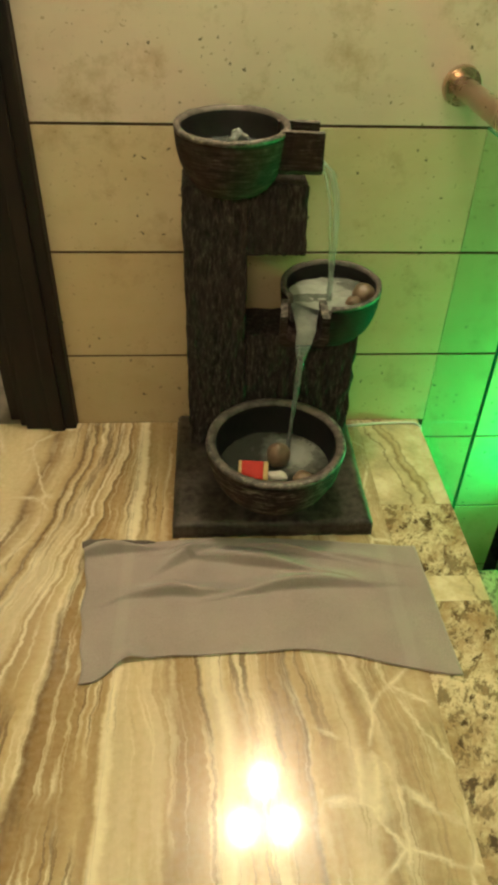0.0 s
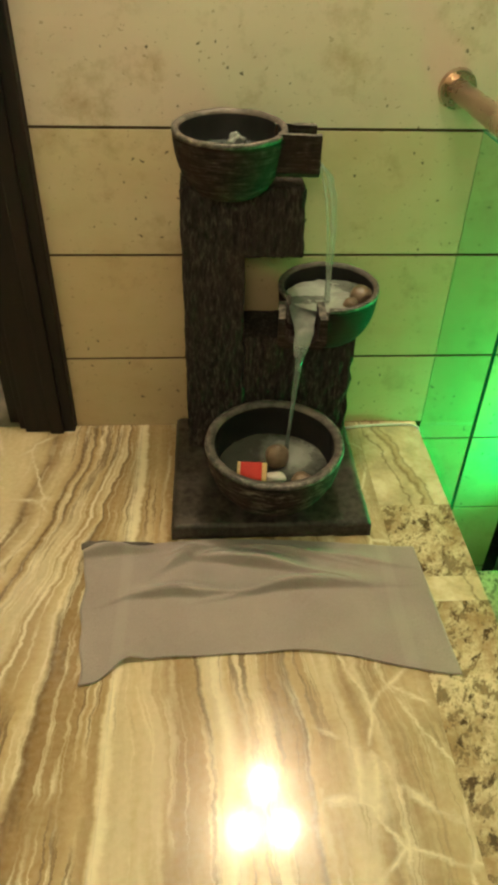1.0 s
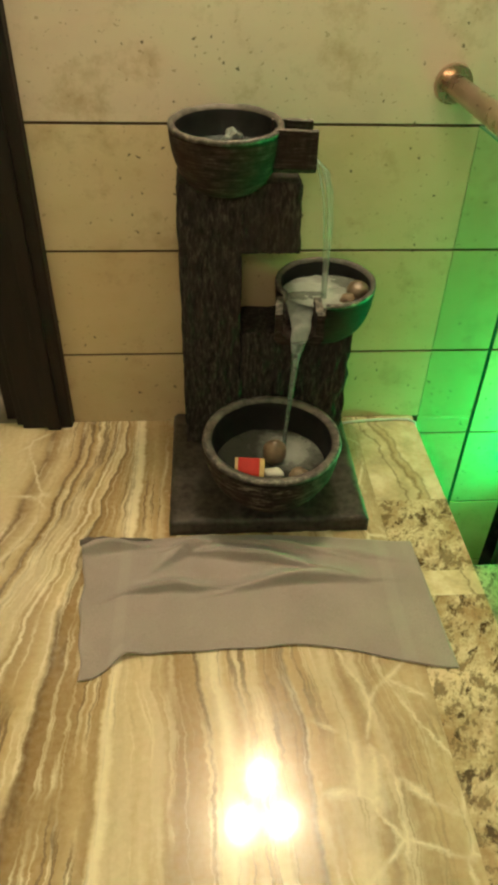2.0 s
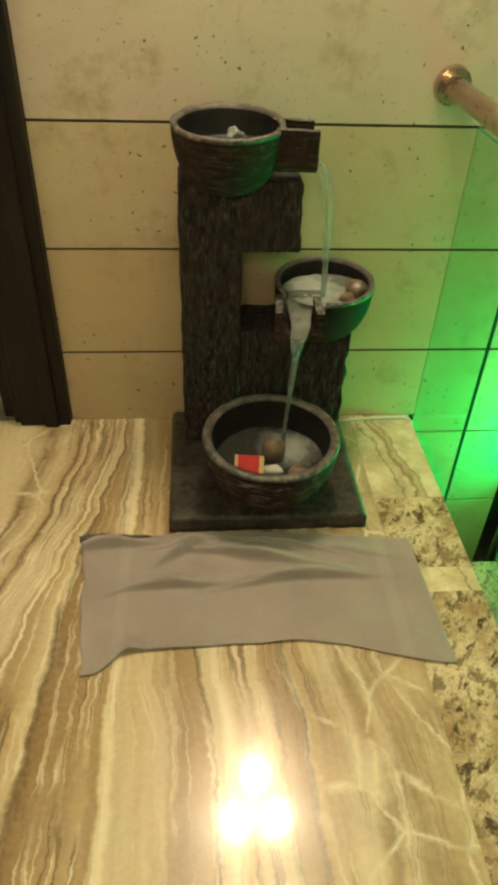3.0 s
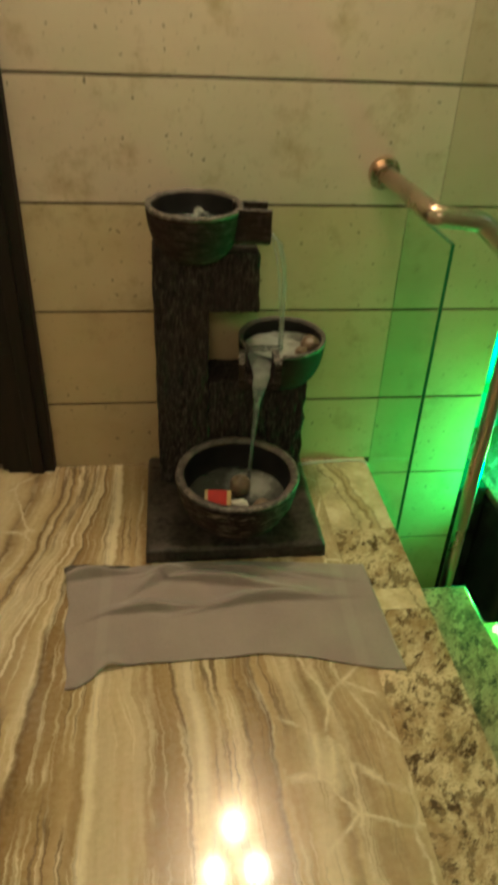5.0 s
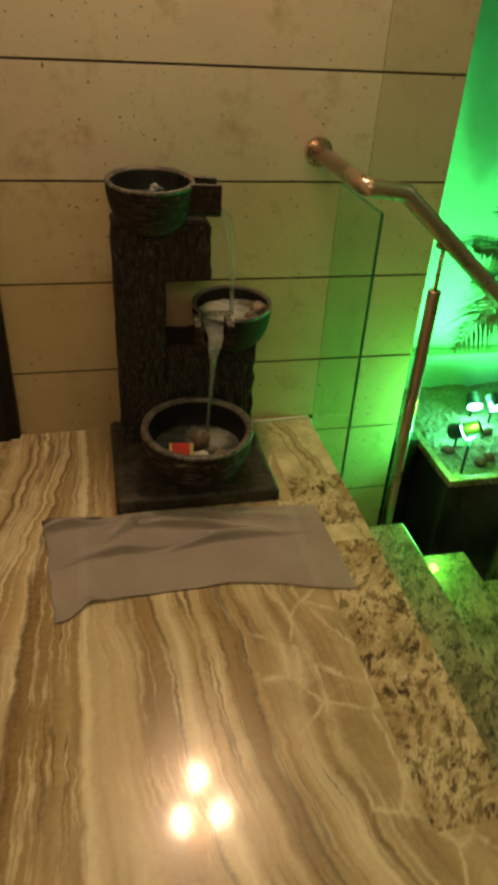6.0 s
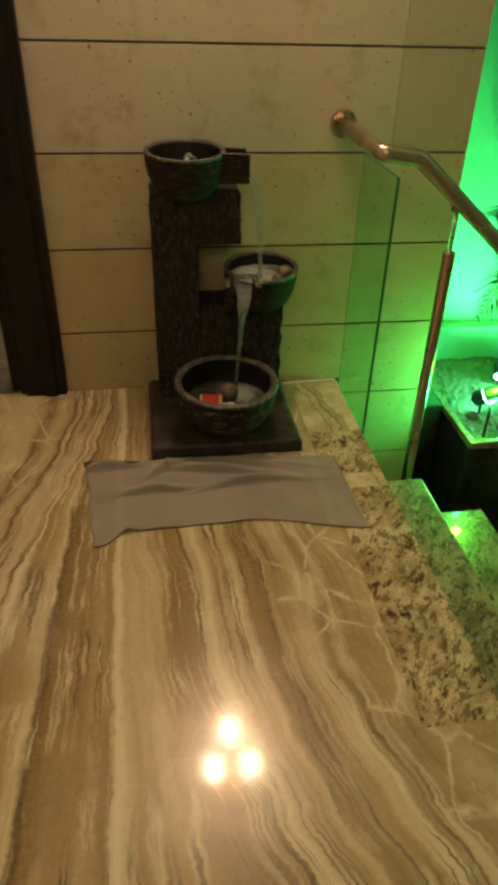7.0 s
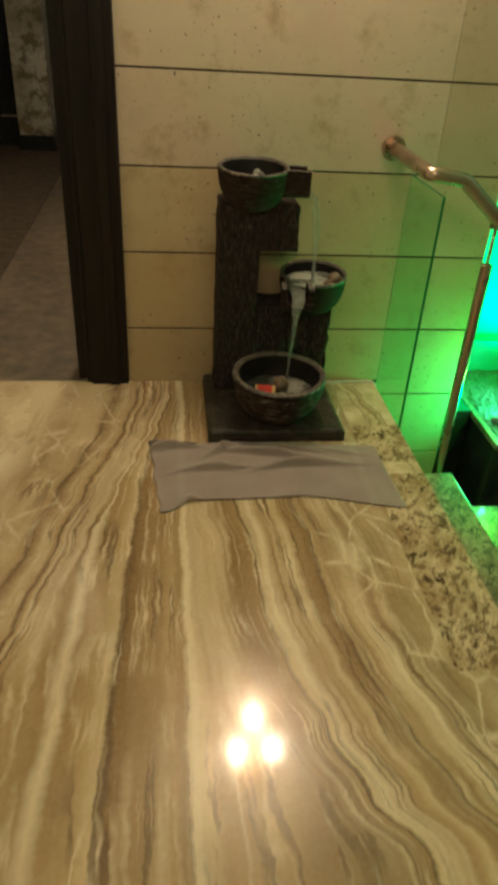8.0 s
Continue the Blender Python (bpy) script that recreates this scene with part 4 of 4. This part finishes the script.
def spotlight(at, yaw, rise=0.06):
    """A garden spotlight on a spike; rise: the height of its head over the gravel."""
    ob = thing("garden_spotlight", at, "small black garden spotlight glowing green on the gravel", "lamp", "garden spotlights")
    m = Matrix.Translation(at) @ Matrix.Translation((0, 0, rise)) @ Euler((radians(-35), 0, radians(yaw))).to_matrix().to_4x4()
    b = bmesh.new()
    bmesh.ops.create_cone(b, cap_ends=True, segments=20, radius1=0.028, radius2=0.036, depth=0.06, matrix=m @ pose(0, 0, 0, -90))
    head = under(link("housing", b, M_FIXTURE), ob)
    b = bmesh.new()
    bmesh.ops.create_cone(b, cap_ends=True, segments=20, radius1=0.031, radius2=0.031, depth=0.004, matrix=m @ pose(0, 0.0335, 0, -90))
    under(link("lens", b, M_LED, label="glowing green lens"), head)
    under(link("spike", tube([Vector(at) + Vector((0, 0, -0.05)), Vector(at) + Vector((0, 0, rise - 0.012))], 0.006, 8), M_FIXTURE), ob)
    return ob


spotlight((1.16, 0.03, -0.205), 10)
spotlight((GLARE[0], GLARE[1], -0.205), 60, GLARE[2] + 0.205)


spotlight((1.35, 0.26, -0.205), 170)
spotlight((1.41, 0.20, -0.205), 190, 0.085)


def frond(rng, root, yaw, rise, length, droop):
    """One feather leaf of a palm: a stem and its leaflets."""
    bm = bmesh.new()
    d = Vector((math.cos(yaw), math.sin(yaw), 0))
    pts = []
    n = 22
    for i in range(n + 1):
        s = i / n
        pts.append(Vector(root) + d * (length * s * math.cos(rise) * (1 - 0.15 * s)) + Vector((0, 0, length * (s * math.sin(rise) - droop * s * s))))
    stem = tube(pts, [0.005 * (1 - 0.8 * i / n) + 0.001 for i in range(n + 1)], 6)
    me = bpy.data.meshes.new("scrap")
    stem.to_mesh(me)
    stem.free()
    bm.from_mesh(me)
    bpy.data.meshes.remove(me)
    side = d.cross(Vector((0, 0, 1))).normalized()
    for i in range(5, n + 1):
        s = i / n
        along = (pts[i] - pts[i - 1]).normalized()
        for sgn in (-1, 1):
            for sub in (0.0, 0.55):
                base = pts[i - 1].lerp(pts[i], sub)
                ll = length * 0.42 * math.sin(math.pi * (0.16 + 0.80 * s)) * rng.uniform(0.85, 1.1)
                out = (side * sgn * 0.9 + along * 0.75 + Vector((0, 0, rng.uniform(-0.1, 0.15)))).normalized()
                w = along * 0.0058
                mid_p = base + out * ll * 0.5 + Vector((0, 0, -0.02 * ll))
                tip = base + out * ll + Vector((0, 0, -0.30 * ll))
                a, b, c, e, f = [bm.verts.new(p) for p in (base - w * 0.4, base + w * 0.4, mid_p + w, mid_p - w, tip)]
                g = bm.verts.new(mid_p + Vector((0, 0, -0.003)))
                bm.faces.new((a, b, c, g)), bm.faces.new((a, g, e)), bm.faces.new((g, c, f)), bm.faces.new((e, g, f))
    return bm


def palm(at, seed, leaves, length, stem):
    rng = random.Random(seed)
    ob = thing("palm", at, "potted feather palm with long arching green fronds", "palm", "palms in the planter")
    x, y, z = at
    under(link("trunk", tube([(x, y, z - 0.05), (x + 0.01, y, z + stem * 0.5), (x, y + 0.01, z + stem)], [0.022, 0.017, 0.012], 10), M_TRUNK, smooth=True), ob)
    for yaw, rise, l, droop in leaves:
        under(link("frond", frond(rng, (x, y + 0.005, z + stem * rng.uniform(0.85, 1.0)), radians(yaw), radians(rise), l * length, droop), M_LEAF), ob)
    return ob


palm((1.48, 0.15, -0.22), 5, [(186, 36, 1.0, 0.36), (192, 4, 0.85, 0.62), (170, 58, 0.9, 0.45), (205, 20, 0.9, 0.5), (150, 30, 0.7, 0.6), (240, 40, 0.9, 0.6), (20, 40, 1.0, 0.6), (330, 30, 0.9, 0.6), (80, 55, 0.7, 0.5)], 0.58, 0.72)
palm((1.95, 0.30, -0.22), 8, [(190, 60, 1.0, 0.6), (215, 40, 0.9, 0.6), (160, 70, 1.1, 0.5), (260, 50, 0.9, 0.7), (30, 50, 1.0, 0.7), (100, 70, 0.6, 0.5)], 0.75, 0.4)

rng = random.Random(11)
for i in range(5):
    at = (1.12 + 0.085 * i + rng.uniform(-0.03, 0.03), rng.uniform(-0.15, 0.12), -0.215)
    tagged(link("garden_stone", blob(at, (rng.uniform(0.018, 0.034), rng.uniform(0.016, 0.028), rng.uniform(0.014, 0.024)), i * 3.7, 0.3, 2), M_PEBBLE, smooth=True),
           "small rounded stone lying on the planter gravel", "stone", "stones on the gravel")

# ---- ceiling lamp ----
clamp = thing("ceiling_lamp", (0.07, -0.2, 2.5), "brass ceiling lamp with three lit round bulbs", "lamp")
b = bmesh.new()
bmesh.ops.create_cone(b, cap_ends=True, segments=40, radius1=0.15, radius2=0.14, depth=0.03, matrix=pose(0.075, -0.175, 2.483))
under(link("plate", b, M_BRASS), clamp)
for place in BULBS:
    x, y, z = place
    arm = under(link("arm", tube([(x, y, 2.47), (x, y, z + 0.05)], 0.009, 10), M_BRASS), clamp)
    under(link("bulb", blob((x, y, z + 0.02), (0.029, 0.029, 0.034), 0.0, 0.0), M_BULB, smooth=True), arm)

# ---- pieces of the floor and the walls ----
marbles = [marble_material("onyx"), border_material("onyx_border")]


def tile(name, x0, x1, y0, y1, z0, z1, material, parent, gap=0.0001):
    return under(link(name, slab(x0 + gap, x1 - gap, y0 + gap, y1 - gap, z0, z1, 0.00015), material), parent)


XS = [-1.9, -1.66, -1.005, -0.355, 0.297]
YS = [-4.6, -3.795, -3.04, -2.285, -1.532, -0.775, 0.0]
for i in range(4):
    for j in range(6):
        tile("slab", XS[i], XS[i + 1], YS[j], YS[j + 1], -0.0138, 0.0, marbles[0], floor)
BORDER = [(0.0, -0.378, 2), (-0.378, -0.625, 3), (-0.625, -0.70, 2), (-0.70, -1.532, 3), (-1.532, -2.285, 1), (-2.285, -3.04, 1), (-3.04, -4.6, 1)]
for y1, y0, m in BORDER:
    tile("border_slab", 0.297, EDGE, y0, y1, -0.0138, 0.0, (None, marbles[0], marbles[1], M_GRANITE)[m], floor)

LEVELS = [-1.1, -0.985, -0.68, -0.375, -0.07, 0.235, 0.541, 0.847, 1.153, 1.459, 1.765, 2.07, 2.376, 2.5]
for a, b in zip(LEVELS, LEVELS[1:]):
    joint = 0.595 if a > 0.84 else 0.506
    for x0, x1 in ((-0.552, joint), (joint, WALL_END)):
        if x0 < 0 and b < 0.0:
            continue
        z0 = a + 0.0036
        if x0 < 0 and a < 0:
            z0 = 0.0005
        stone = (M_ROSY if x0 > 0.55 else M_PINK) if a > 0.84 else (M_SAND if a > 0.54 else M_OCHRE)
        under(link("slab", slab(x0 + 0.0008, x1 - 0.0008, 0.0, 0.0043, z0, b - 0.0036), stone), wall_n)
